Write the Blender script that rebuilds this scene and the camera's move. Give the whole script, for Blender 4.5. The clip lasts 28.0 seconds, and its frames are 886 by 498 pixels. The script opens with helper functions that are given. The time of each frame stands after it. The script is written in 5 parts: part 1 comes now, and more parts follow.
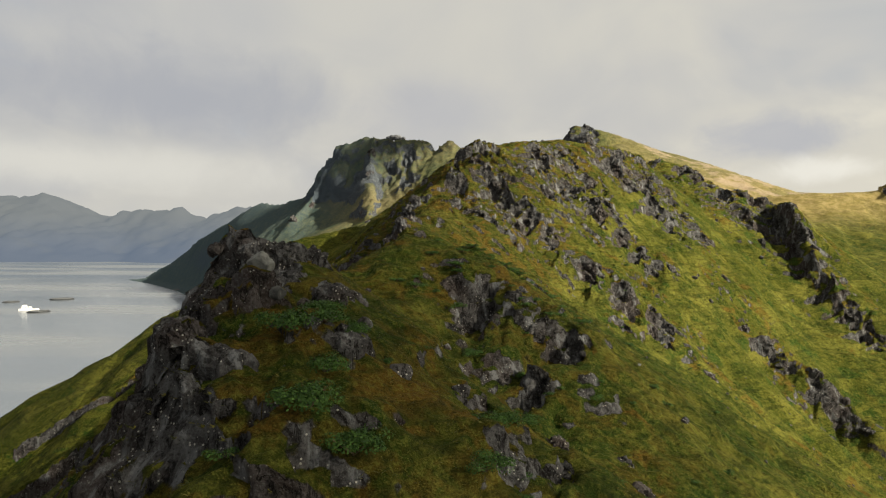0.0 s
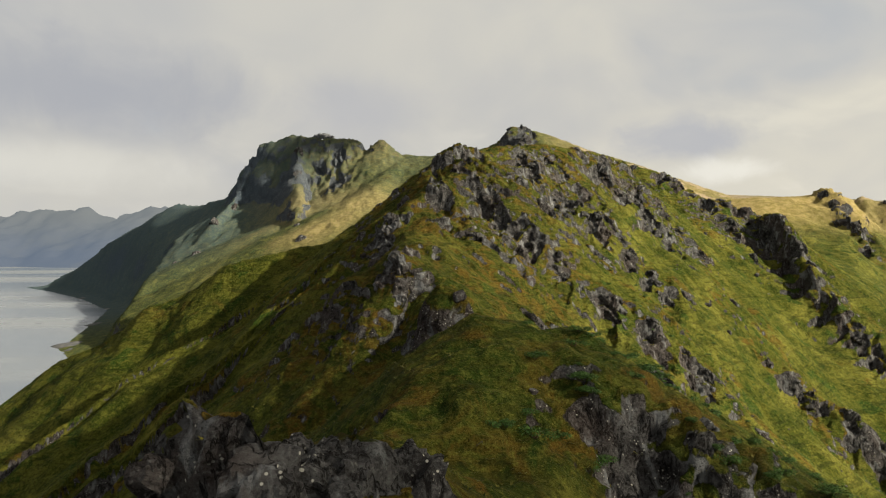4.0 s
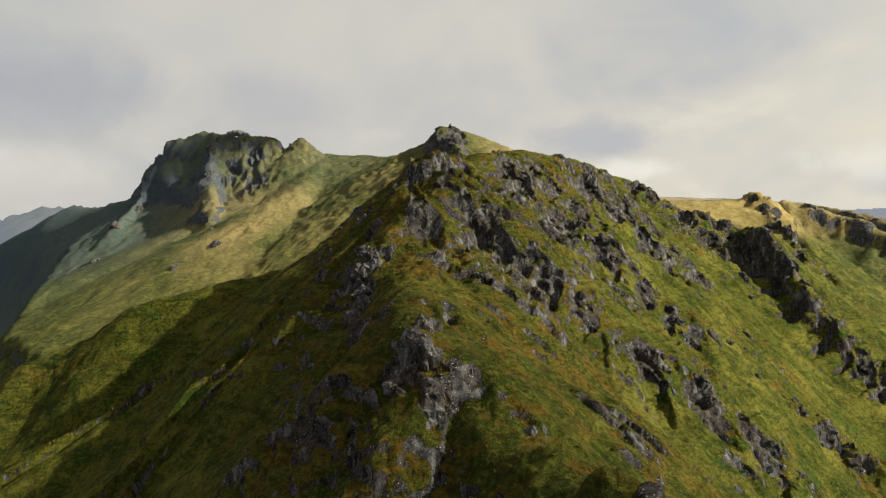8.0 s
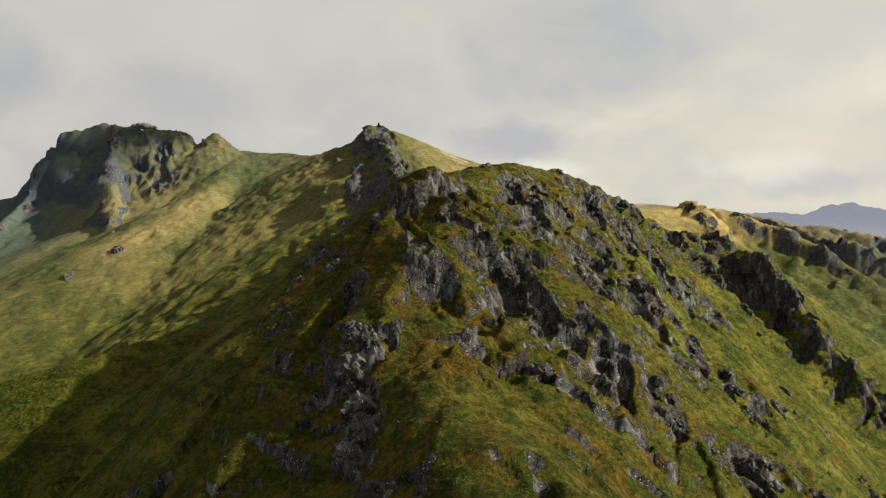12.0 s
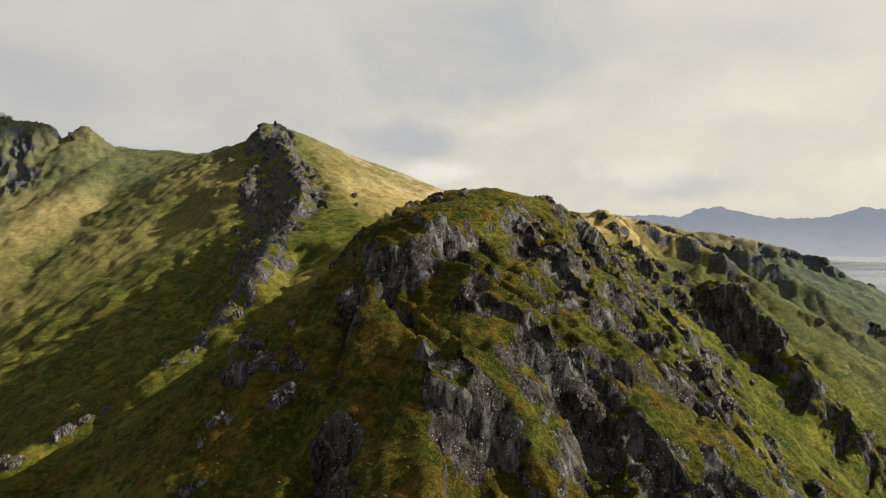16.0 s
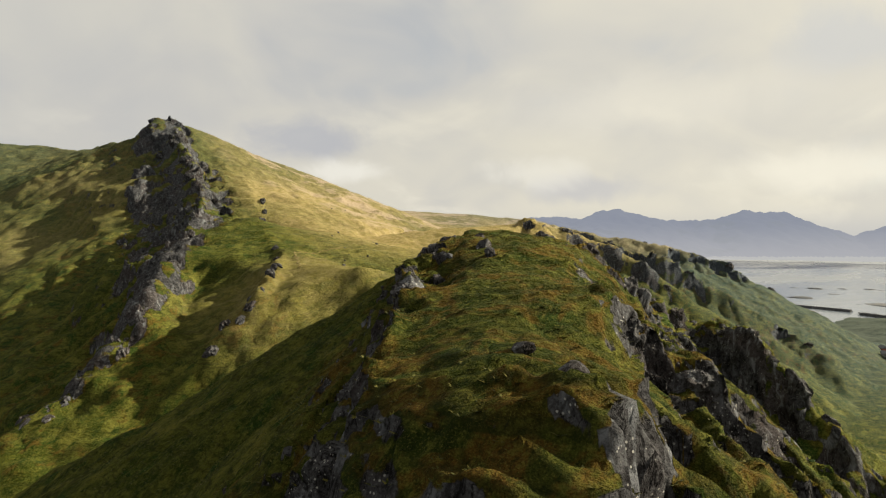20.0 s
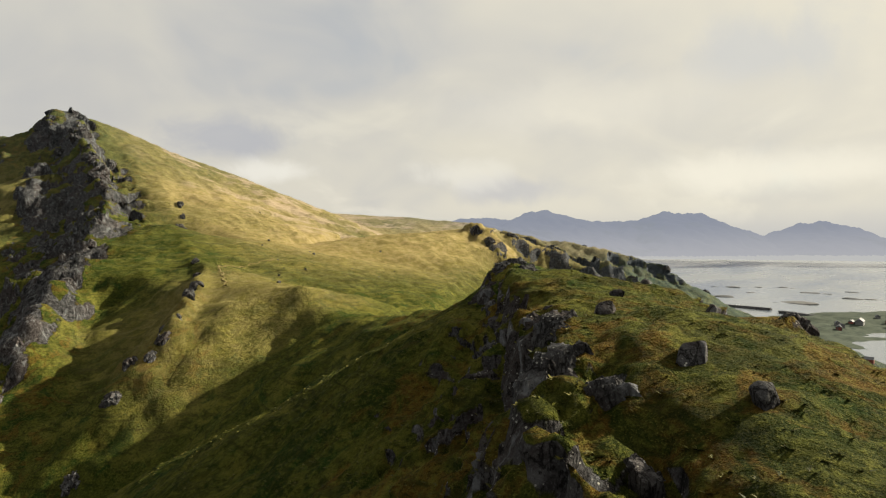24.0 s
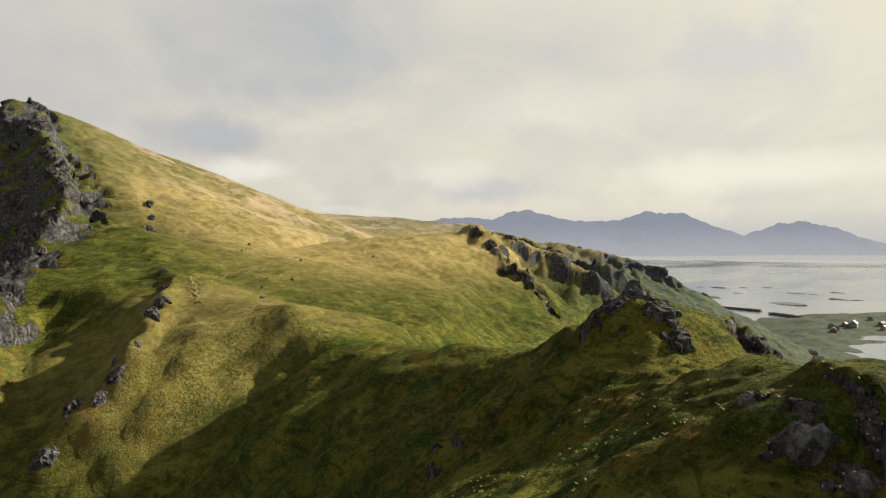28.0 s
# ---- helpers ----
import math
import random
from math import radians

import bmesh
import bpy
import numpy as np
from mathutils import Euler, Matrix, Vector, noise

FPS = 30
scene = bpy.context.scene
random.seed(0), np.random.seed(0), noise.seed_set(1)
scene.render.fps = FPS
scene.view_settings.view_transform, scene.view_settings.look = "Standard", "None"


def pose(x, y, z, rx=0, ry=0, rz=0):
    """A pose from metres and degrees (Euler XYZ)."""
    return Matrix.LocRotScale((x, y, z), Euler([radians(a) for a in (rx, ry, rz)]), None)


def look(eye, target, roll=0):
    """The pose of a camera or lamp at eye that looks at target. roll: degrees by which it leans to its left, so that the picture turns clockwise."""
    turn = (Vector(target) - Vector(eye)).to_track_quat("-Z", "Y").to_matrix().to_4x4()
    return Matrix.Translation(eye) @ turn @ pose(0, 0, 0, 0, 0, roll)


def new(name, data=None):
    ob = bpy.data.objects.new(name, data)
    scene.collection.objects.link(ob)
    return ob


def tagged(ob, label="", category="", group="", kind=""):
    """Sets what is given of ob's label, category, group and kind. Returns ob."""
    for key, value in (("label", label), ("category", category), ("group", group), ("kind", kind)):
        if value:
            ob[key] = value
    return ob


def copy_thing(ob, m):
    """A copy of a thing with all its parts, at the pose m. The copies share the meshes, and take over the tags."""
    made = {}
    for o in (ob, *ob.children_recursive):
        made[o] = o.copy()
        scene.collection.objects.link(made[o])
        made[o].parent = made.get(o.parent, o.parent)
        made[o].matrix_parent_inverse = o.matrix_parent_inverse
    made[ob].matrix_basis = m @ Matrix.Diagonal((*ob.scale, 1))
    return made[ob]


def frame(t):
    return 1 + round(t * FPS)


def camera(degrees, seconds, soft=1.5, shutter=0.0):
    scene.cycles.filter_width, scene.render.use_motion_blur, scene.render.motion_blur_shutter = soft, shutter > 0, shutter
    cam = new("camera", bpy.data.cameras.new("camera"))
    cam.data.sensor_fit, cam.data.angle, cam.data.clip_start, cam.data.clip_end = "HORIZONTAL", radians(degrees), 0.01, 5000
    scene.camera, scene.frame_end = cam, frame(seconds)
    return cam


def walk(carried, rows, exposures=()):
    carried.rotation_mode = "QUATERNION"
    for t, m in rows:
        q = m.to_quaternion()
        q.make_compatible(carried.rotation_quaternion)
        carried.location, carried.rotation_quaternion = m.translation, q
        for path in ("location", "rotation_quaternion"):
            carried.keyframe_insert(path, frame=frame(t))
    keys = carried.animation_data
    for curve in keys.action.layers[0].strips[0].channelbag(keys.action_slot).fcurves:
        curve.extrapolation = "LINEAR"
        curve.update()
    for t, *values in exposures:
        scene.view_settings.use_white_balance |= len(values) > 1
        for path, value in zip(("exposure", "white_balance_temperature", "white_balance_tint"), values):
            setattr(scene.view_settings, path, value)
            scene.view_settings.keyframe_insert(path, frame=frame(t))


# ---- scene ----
import functools

cam = camera(70.90, 28.0, soft=1.2)
PATH = [
    (0, (0.00, 0.00, 132.00), (0.002, 20.000, 131.739), 0.68),
    (0.5, (-1.96, 4.77, 132.73), (-1.670, 24.762, 132.469), 0.64),
    (1, (-3.91, 9.29, 133.64), (-3.343, 29.278, 133.382), 0.54),
    (1.5, (-5.85, 13.92, 134.57), (-4.999, 33.898, 134.311), 0.50),
    (2, (-7.72, 18.44, 135.44), (-6.585, 38.409, 135.169), 0.47),
    (2.5, (-9.53, 23.01, 136.27), (-8.085, 42.956, 136.011), 0.41),
    (3, (-11.15, 27.65, 137.10), (-9.388, 47.575, 136.843), 0.36),
    (3.5, (-12.64, 32.13, 138.05), (-10.564, 52.016, 137.782), 0.32),
    (5.5, (-18.16, 50.97, 141.78), (-14.788, 70.680, 141.495), 0.07),
    (6, (-19.25, 55.73, 142.60), (-15.554, 75.387, 142.311), -0.01),
    (6.5, (-20.23, 60.59, 143.62), (-16.216, 80.181, 143.316), -0.06),
    (7, (-21.19, 65.38, 144.60), (-16.839, 84.900, 144.286), -0.11),
    (7.5, (-22.06, 70.10, 145.65), (-17.396, 89.551, 145.334), -0.18),
    (8, (-22.85, 75.06, 146.63), (-17.872, 94.430, 146.304), -0.25),
    (8.5, (-23.64, 80.14, 147.75), (-18.345, 99.421, 147.430), -0.27),
    (9, (-24.27, 85.30, 148.76), (-18.661, 104.496, 148.436), -0.25),
    (9.5, (-24.84, 90.50, 149.74), (-18.911, 109.601, 149.394), -0.17),
    (10, (-25.40, 95.26, 150.89), (-19.173, 114.257, 150.535), -0.19),
    (10.5, (-25.81, 100.29, 151.97), (-19.268, 119.183, 151.612), -0.16),
    (11, (-26.03, 105.39, 153.09), (-19.186, 124.179, 152.739), -0.10),
    (11.5, (-25.98, 110.68, 154.10), (-18.834, 129.354, 153.749), -0.02),
    (12, (-25.82, 115.86, 155.08), (-18.365, 134.415, 154.713), 0.01),
    (12.5, (-25.62, 121.00, 156.10), (-17.864, 139.428, 155.734), 0.02),
    (14.5, (-24.87, 141.02, 160.46), (-15.532, 158.703, 160.087), 0.04),
    (15, (-23.99, 146.32, 161.63), (-14.241, 163.779, 161.270), 0.03),
    (15.5, (-23.26, 151.35, 162.84), (-13.115, 168.579, 162.475), 0.02),
    (16, (-22.29, 156.46, 164.05), (-11.817, 173.495, 163.679), -0.01),
    (16.5, (-21.16, 161.72, 165.26), (-10.377, 178.558, 164.888), -0.03),
    (17, (-19.82, 167.13, 166.36), (-8.737, 183.770, 165.991), 0.01),
    (17.5, (-18.41, 172.45, 167.45), (-7.028, 188.890, 167.077), -0.02),
    (18, (-16.88, 177.83, 168.58), (-5.168, 194.035, 168.216), 0.02),
    (18.5, (-15.38, 182.90, 169.73), (-3.335, 198.859, 169.361), -0.05),
    (19, (-13.72, 188.09, 170.86), (-1.382, 203.824, 170.491), -0.04),
    (19.5, (-11.99, 193.09, 171.98), (0.636, 208.593, 171.611), -0.09),
    (20, (-10.13, 198.08, 173.02), (2.776, 213.356, 172.650), -0.09),
    (20.5, (-8.07, 203.07, 173.97), (5.099, 218.119, 173.591), -0.16),
    (21, (-5.89, 208.07, 174.73), (7.525, 222.902, 174.349), -0.22),
    (21.5, (-4.01, 213.00, 175.28), (9.615, 227.645, 174.915), -0.24),
    (23.5, (5.75, 232.42, 177.48), (20.147, 246.295, 177.119), -0.31),
    (24, (8.45, 237.17, 177.94), (23.025, 250.859, 177.584), -0.34),
    (24.5, (11.13, 242.28, 178.30), (25.874, 255.788, 177.944), -0.38),
    (25, (13.89, 247.39, 178.81), (28.730, 260.797, 178.443), -0.36),
    (25.5, (16.72, 252.49, 179.12), (31.589, 265.860, 178.761), -0.34),
    (26, (19.42, 257.22, 179.44), (34.327, 270.549, 179.083), -0.34),
    (26.5, (22.18, 261.75, 179.80), (37.105, 275.057, 179.428), -0.36),
    (27, (24.86, 266.21, 180.17), (39.818, 279.486, 179.799), -0.37),
    (27.5, (27.63, 270.74, 180.51), (42.606, 283.986, 180.136), -0.36),
    (28, (30.42, 275.30, 180.82), (45.423, 288.525, 180.438), -0.32),
]
walk(cam, [(t, look(eye, target, roll)) for t, eye, target, roll in PATH], exposures=[(0, 1.40), (28, 1.40)])

# ---- light ----
SUN_WAY = Vector((0.80, -0.42, 0.475)).normalized()
sun = new("sun", bpy.data.lights.new("sun", "SUN"))
sun.data.energy, sun.data.angle, sun.data.color = 5.0, radians(1.0), (1.0, 0.90, 0.70)
sun.matrix_world = look(SUN_WAY * 900, (0, 0, 0))


class Net:
    """A node tree with a short way to add and link nodes."""

    def __init__(self, tree):
        self.tree = tree
        tree.nodes.clear()

    def add(self, kind, **sockets):
        node = self.tree.nodes.new(kind)
        for key, value in sockets.items():
            self.put(node.inputs[int(key[1:]) if key[0] == "i" and key[1:].isdigit() else key.replace("_", " ")], value)
        return node

    def put(self, socket, value):
        if isinstance(value, bpy.types.NodeSocket):
            self.tree.links.new(value, socket)
        elif isinstance(value, bpy.types.Node):
            self.tree.links.new(value.outputs[0], socket)
        else:
            socket.default_value = value

    def math(self, op, a, b=0.0, clamp=False):
        node = self.add("ShaderNodeMath", i0=a, i1=b)
        node.operation, node.use_clamp = op, clamp
        return node.outputs[0]

    def mix(self, f, a, b, blend="MIX"):
        node = self.tree.nodes.new("ShaderNodeMix")
        node.data_type, node.blend_type = "RGBA", blend
        for n, v in ((0, f), (6, a), (7, b)):
            if isinstance(v, tuple) and len(v) == 3:
                v = (*v, 1)
            self.put(node.inputs[n], v)
        return node.outputs[2]

    def noise(self, where, scale, detail=4, rough=.55, twist=0.0):
        node = self.add("ShaderNodeTexNoise", Vector=where, Scale=scale, Detail=detail, Roughness=rough, Distortion=twist)
        return node.outputs["Fac"]

    def scaled(self, where, by):
        node = self.add("ShaderNodeVectorMath", i0=where, i1=by)
        node.operation = "MULTIPLY"
        return node.outputs[0]

    def field(self, name):
        node = self.tree.nodes.new("ShaderNodeAttribute")
        node.attribute_name = name
        return node.outputs["Fac"]

    def span(self, value, low, high, to_low=0.0, to_high=1.0):
        node = self.tree.nodes.new("ShaderNodeMapRange")
        node.interpolation_type = "SMOOTHSTEP"
        for n, v in enumerate((value, low, high, to_low, to_high)):
            self.put(node.inputs[n], v)
        return node.outputs[0]


CLOUD_BANKS = (
    (-24, .205, 20, .075, (.37, .385, .43), .85), (-40, .33, 16, .10, (.42, .43, .46), .7), (-29, .100, 17, .040, (.88, .84, .72), .95), (-2, .20, 10, .06, (.50, .50, .52), .6),
    (28.5, .150, 7, .034, (.44, .455, .50), .7), (32, .103, 6, .022, (.86, .83, .74), .9), (53.5, .078, 6, .022, (.48, .49, .53), .65), (75, .250, 7, .055, (.46, .50, .57), .7),
    (76, .090, 15, .036, (.90, .86, .74), .85), (48, .100, 5.5, .026, (.84, .81, .72), .6), (60, .20, 16, .05, (.80, .76, .66), .5))


def sky():
    world = bpy.data.worlds.new("sky")
    scene.world = world
    world.use_nodes = True
    n = Net(world.node_tree)
    way = n.add("ShaderNodeTexCoord").outputs["Generated"]
    parts = n.add("ShaderNodeSeparateXYZ", i0=way)
    up = parts.outputs["Z"]
    clear = n.add("ShaderNodeTexSky")
    clear.sky_type, clear.sun_disc = "NISHITA", False
    clear.sun_elevation, clear.sun_rotation = math.asin(SUN_WAY.z), math.atan2(SUN_WAY.x, SUN_WAY.y)
    blue = n.mix(1.0, clear.outputs[0], (.11, .11, .11), "MULTIPLY")
    # clouds: a layer seen from below, drawn out towards the horizon
    lift = n.math("ADD", n.math("MAXIMUM", up, 0.0), .42)
    flat = n.add("ShaderNodeCombineXYZ", i0=n.math("DIVIDE", parts.outputs["X"], lift), i1=n.math("DIVIDE", parts.outputs["Y"], lift), i2=0.0)
    broad = n.noise(flat, 1.3, 3, .5, .5)
    fine = n.noise(flat, 3.4, 4, .5, .5)
    bank = n.math("ADD", n.math("MULTIPLY", broad, .72), n.math("MULTIPLY", fine, .28))
    grey = n.mix(n.span(bank, .34, .60), (.55, .545, .525), (.71, .675, .575))
    white = n.mix(n.math("MULTIPLY", n.span(fine, .54, .74), n.span(up, .34, .04, 0, .7)), grey, (.80, .76, .65))
    # banks of cloud where they hang: bearing and height, half widths, shade, how strong
    side = n.math("ARCTAN2", parts.outputs["X"], parts.outputs["Y"])
    ragged = n.math("MULTIPLY", n.math("SUBTRACT", n.noise(way, 9.0, 6, .6, .4), .5), 3.4)
    for bearing, height, wide, tall, shade, much in CLOUD_BANKS:
        u = n.math("DIVIDE", n.math("SUBTRACT", side, radians(bearing)), radians(wide))
        v = n.math("DIVIDE", n.math("SUBTRACT", up, height), tall)
        d = n.math("SQRT", n.math("ADD", n.math("MULTIPLY", u, u), n.math("MULTIPLY", v, v)))
        white = n.mix(n.math("MULTIPLY", n.span(n.math("ADD", d, n.math("MULTIPLY", ragged, .75 if wide < 9 else .38)), 1.2, .15), much), white, shade)
    # the cover is plain and even overhead
    high = n.mix(n.span(up, .34, .6), white, (.58, .56, .505))
    # glow on the sunward side
    dot = n.add("ShaderNodeVectorMath", i0=way, i1=tuple(SUN_WAY))
    dot.operation = "DOT_PRODUCT"
    toward = dot.outputs["Value"]
    warm = n.mix(n.math("MULTIPLY", n.span(toward, .1, 1.0), .45), high, (.95, .88, .70))
    warm = n.mix(n.span(toward, .25, -.45, 0, .42), warm, (.44, .455, .48))
    cover = n.mix(n.span(bank, .30, .42, .75, 1.0), blue, warm)
    low = n.mix(n.span(up, .05, -.005), cover, (.58, .57, .54))
    water = n.mix(n.span(up, .0, -.016), low, (.50, .50, .49))
    back = n.add("ShaderNodeBackground", Color=water, Strength=.385)
    n.add("ShaderNodeOutputWorld", Surface=back)


sky()


# ---- materials ----
def material(name):
    m = bpy.data.materials.new(name)
    m.use_nodes = True
    n = Net(m.node_tree)
    where = n.add("ShaderNodeNewGeometry")
    return m, n, where.outputs["Position"], where


def finish(n, colour, rough, bump=None, strength=.5, distance=.1, spec=.3, **more):
    shader = n.add("ShaderNodeBsdfPrincipled", Base_Color=colour, Roughness=rough, **more)
    shader.inputs["Specular IOR Level"].default_value = spec
    if bump is not None:
        node = n.add("ShaderNodeBump", Strength=strength, Distance=distance, Height=bump)
        n.put(shader.inputs["Normal"], node.outputs[0])
    n.add("ShaderNodeOutputMaterial", Surface=shader)


def rock_colour(n, where):
    """Grey-brown stone with rusty and pale faces, dark clefts and white lichen spots; and its relief."""
    big, mid, fine = n.noise(where, .10, 3), n.noise(where, .7, 7, .68), n.noise(where, 5.0, 5, .7)
    beds = n.noise(n.scaled(where, (1.1, 1.1, .35)), .55, 6, .62, .6)
    base = n.mix(n.span(mid, .34, .66), (.0170, .0161, .0166), (.0748, .0739, .0748))
    base = n.mix(n.math("MULTIPLY", n.span(big, .46, .62), .6), base, (.0425, .0323, .0289))
    base = n.mix(n.math("MULTIPLY", n.span(beds, .54, .66), .75), base, (.1403, .1462, .1530))
    base = n.mix(n.math("MULTIPLY", n.span(fine, .52, .66), .4), base, (.1275, .1283, .1275))
    base = n.mix(n.math("MULTIPLY", n.span(fine, .46, .36), .6), base, (.0093, .0085, .0085))
    # clefts: the shade inside cracks is put into the colour
    cleft = n.span(n.math("ABSOLUTE", n.math("SUBTRACT", beds, .47)), .022, .004)
    base = n.mix(n.math("MULTIPLY", cleft, .8), base, (.0085, .0076, .0076))
    spots = n.add("ShaderNodeTexVoronoi", Vector=where, Scale=3.2).outputs["Distance"]
    lichen = n.math("MULTIPLY", n.span(spots, .24, .14), n.span(n.noise(where, .6, 3), .48, .57))
    base = n.mix(n.math("MULTIPLY", lichen, .8), base, (.38, .37, .33))
    relief = n.math("SUBTRACT", n.math("ADD", n.math("MULTIPLY", mid, 1.1), n.math("MULTIPLY", fine, .3)), n.math("MULTIPLY", cleft, .35))
    return base, relief


def land_material():
    m, n, where, geo = material("land")
    up = n.add("ShaderNodeSeparateXYZ", i0=geo.outputs["Normal"]).outputs["Z"]
    dry_lit = n.field("dry_lit")
    haze = n.field("haze")
    crag = n.field("crag")
    bare = n.field("bare")
    rock, relief = rock_colour(n, where)
    broad, mid, fine, blade = n.noise(where, .035, 4), n.noise(where, .22, 5, .6), n.noise(where, 1.6, 5, .65), n.noise(where, 9.0, 3, .7)
    grass = n.mix(n.span(mid, .38, .62), (.017, .029, .004), (.067, .070, .011))
    grass = n.mix(n.math("MULTIPLY", n.span(broad, .47, .62), .6), grass, (.034, .044, .005))
    # dry grass with sunlit yellow put in, lush herbs and rusty heath
    grass = n.mix(n.math("MULTIPLY", n.span(n.noise(where, .075, 5, .6, .6), .48, .66), .8), grass, (.129, .123, .023))
    grass = n.mix(n.math("MULTIPLY", n.span(n.noise(where, .13, 4, .6, .5), .56, .64), .9), grass, (.014, .037, .006))
    heath = n.math("MULTIPLY", n.span(n.noise(where, .16, 5, .65, .8), .50, .62), n.span(crag, .06, .4))
    brown = n.field("heath")
    grass = n.mix(n.math("MULTIPLY", brown, n.span(n.noise(where, .32, 5, .65, .5), .40, .52, .2, .8)), grass, (.021, .028, .005))
    lush = n.math("MULTIPLY", n.field("lush"), n.span(n.noise(where, .28, 4, .6, .4), .40, .60, .0, .75))
    grass = n.mix(lush, grass, (.017, .037, .006))
    heath = n.math("MAXIMUM", heath, n.math("MULTIPLY", brown, n.span(n.noise(where, .24, 5, .65, .9), .49, .60)))
    grass = n.mix(n.math("MULTIPLY", heath, .75), grass, (.091, .047, .009))
    # tuft tips and gaps: highlight and shade painted in by fine noise
    grass = n.mix(n.span(fine, .50, .64, 0, .45), grass, (.119, .118, .021))
    grass = n.mix(n.span(fine, .47, .37, 0, .6), grass, (.010, .015, .003))
    grass = n.mix(n.span(blade, .54, .66, 0, .55), grass, (.131, .121, .028))
    grass = n.mix(n.span(blade, .47, .36, 0, .55), grass, (.007, .010, .002))
    clump = n.noise(where, .75, 4, .62)
    grass = n.mix(n.span(clump, .47, .36, 0, .5), grass, (.012, .020, .003))
    track = n.noise(n.scaled(where, (.10, .10, 1.1)), 1.0, 4, .6, .4)
    grass = n.mix(n.span(track, .46, .38, 0, .5), grass, (.013, .017, .004))
    straw = n.mix(n.span(mid, .35, .68), (.191, .149, .047), (.298, .229, .107))
    straw = n.mix(n.span(fine, .5, .75, 0, .35), straw, (.103, .091, .022))
    straw = n.mix(n.span(clump, .46, .36, 0, .25), straw, (.075, .065, .019))
    grass = n.mix(dry_lit, grass, straw)
    grass = n.mix(n.math("MULTIPLY", n.math("MULTIPLY", bare, .75), n.span(fine, .3, .55)), grass, (.317, .243, .177))
    edge = n.math("ADD", up, n.math("MULTIPLY", n.math("SUBTRACT", n.noise(where, .35, 6, .68), .5), .45))
    edge = n.math("SUBTRACT", edge, n.math("MULTIPLY", crag, .22))
    face = n.math("ADD", n.field("rock"), n.math("MULTIPLY", n.math("SUBTRACT", n.noise(where, .45, 6, .7), .5), 1.1))
    face = n.math("ADD", face, n.math("MULTIPLY", n.math("SUBTRACT", .66, up), 1.9))
    stony = n.math("MAXIMUM", n.span(edge, .44, .36), n.span(face, .58, .72))
    colour = n.mix(stony, grass, rock)
    # bluish haze of the air, put into the base colour of far land
    colour = n.mix(haze, colour, (.046, .072, .098))
    tuft = n.math("ADD", n.math("ADD", n.math("MULTIPLY", fine, 1.0), n.math("MULTIPLY", blade, .35)), n.math("MULTIPLY", n.noise(where, .5, 4, .6), 1.6))
    height = n.add("ShaderNodeMix", i0=stony, i2=tuft, i3=relief).outputs[0]
    finish(n, colour, .92, height, 1.0, .65, .03)
    return m


LAND = land_material()


def sea_material():
    m, n, where, geo = material("sea")
    swell = n.noise(n.scaled(where, (.6, 1.4, 1)), .35, 6, .6)
    lanes = n.noise(n.scaled(where, (.0012, .0035, 1)), 1.0, 4)
    colour = n.mix(n.span(lanes, .4, .6), (.10, .12, .145), (.15, .165, .18))
    finish(n, colour, n.span(lanes, .35, .65, .16, .30), swell, .12, .6, .5)
    return m


SEA = sea_material()


def cloud_material(name, low, high):
    m, n, where, geo = material(name)
    finish(n, n.mix(n.noise(where, .01, 4), low, high), 1.0, spec=.0)
    return m


CLOUD = cloud_material("cloud", (.70, .70, .70), (.85, .85, .84))
MIST = cloud_material("grey_mist", (.13, .135, .145), (.20, .205, .215))


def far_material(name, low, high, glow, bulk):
    """Distant hills, the haze of miles of air painted in as colour and glow."""
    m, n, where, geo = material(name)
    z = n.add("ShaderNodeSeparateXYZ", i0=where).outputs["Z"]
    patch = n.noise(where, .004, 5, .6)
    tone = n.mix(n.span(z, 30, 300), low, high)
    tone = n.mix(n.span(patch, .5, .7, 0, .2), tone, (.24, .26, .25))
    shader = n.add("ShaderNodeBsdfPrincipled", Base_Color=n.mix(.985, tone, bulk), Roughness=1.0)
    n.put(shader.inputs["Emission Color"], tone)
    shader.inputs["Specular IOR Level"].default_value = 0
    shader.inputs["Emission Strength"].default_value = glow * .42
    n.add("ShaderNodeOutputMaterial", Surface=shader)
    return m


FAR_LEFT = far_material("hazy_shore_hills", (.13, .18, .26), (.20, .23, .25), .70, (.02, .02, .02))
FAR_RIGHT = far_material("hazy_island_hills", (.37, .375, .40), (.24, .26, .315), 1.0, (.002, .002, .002))
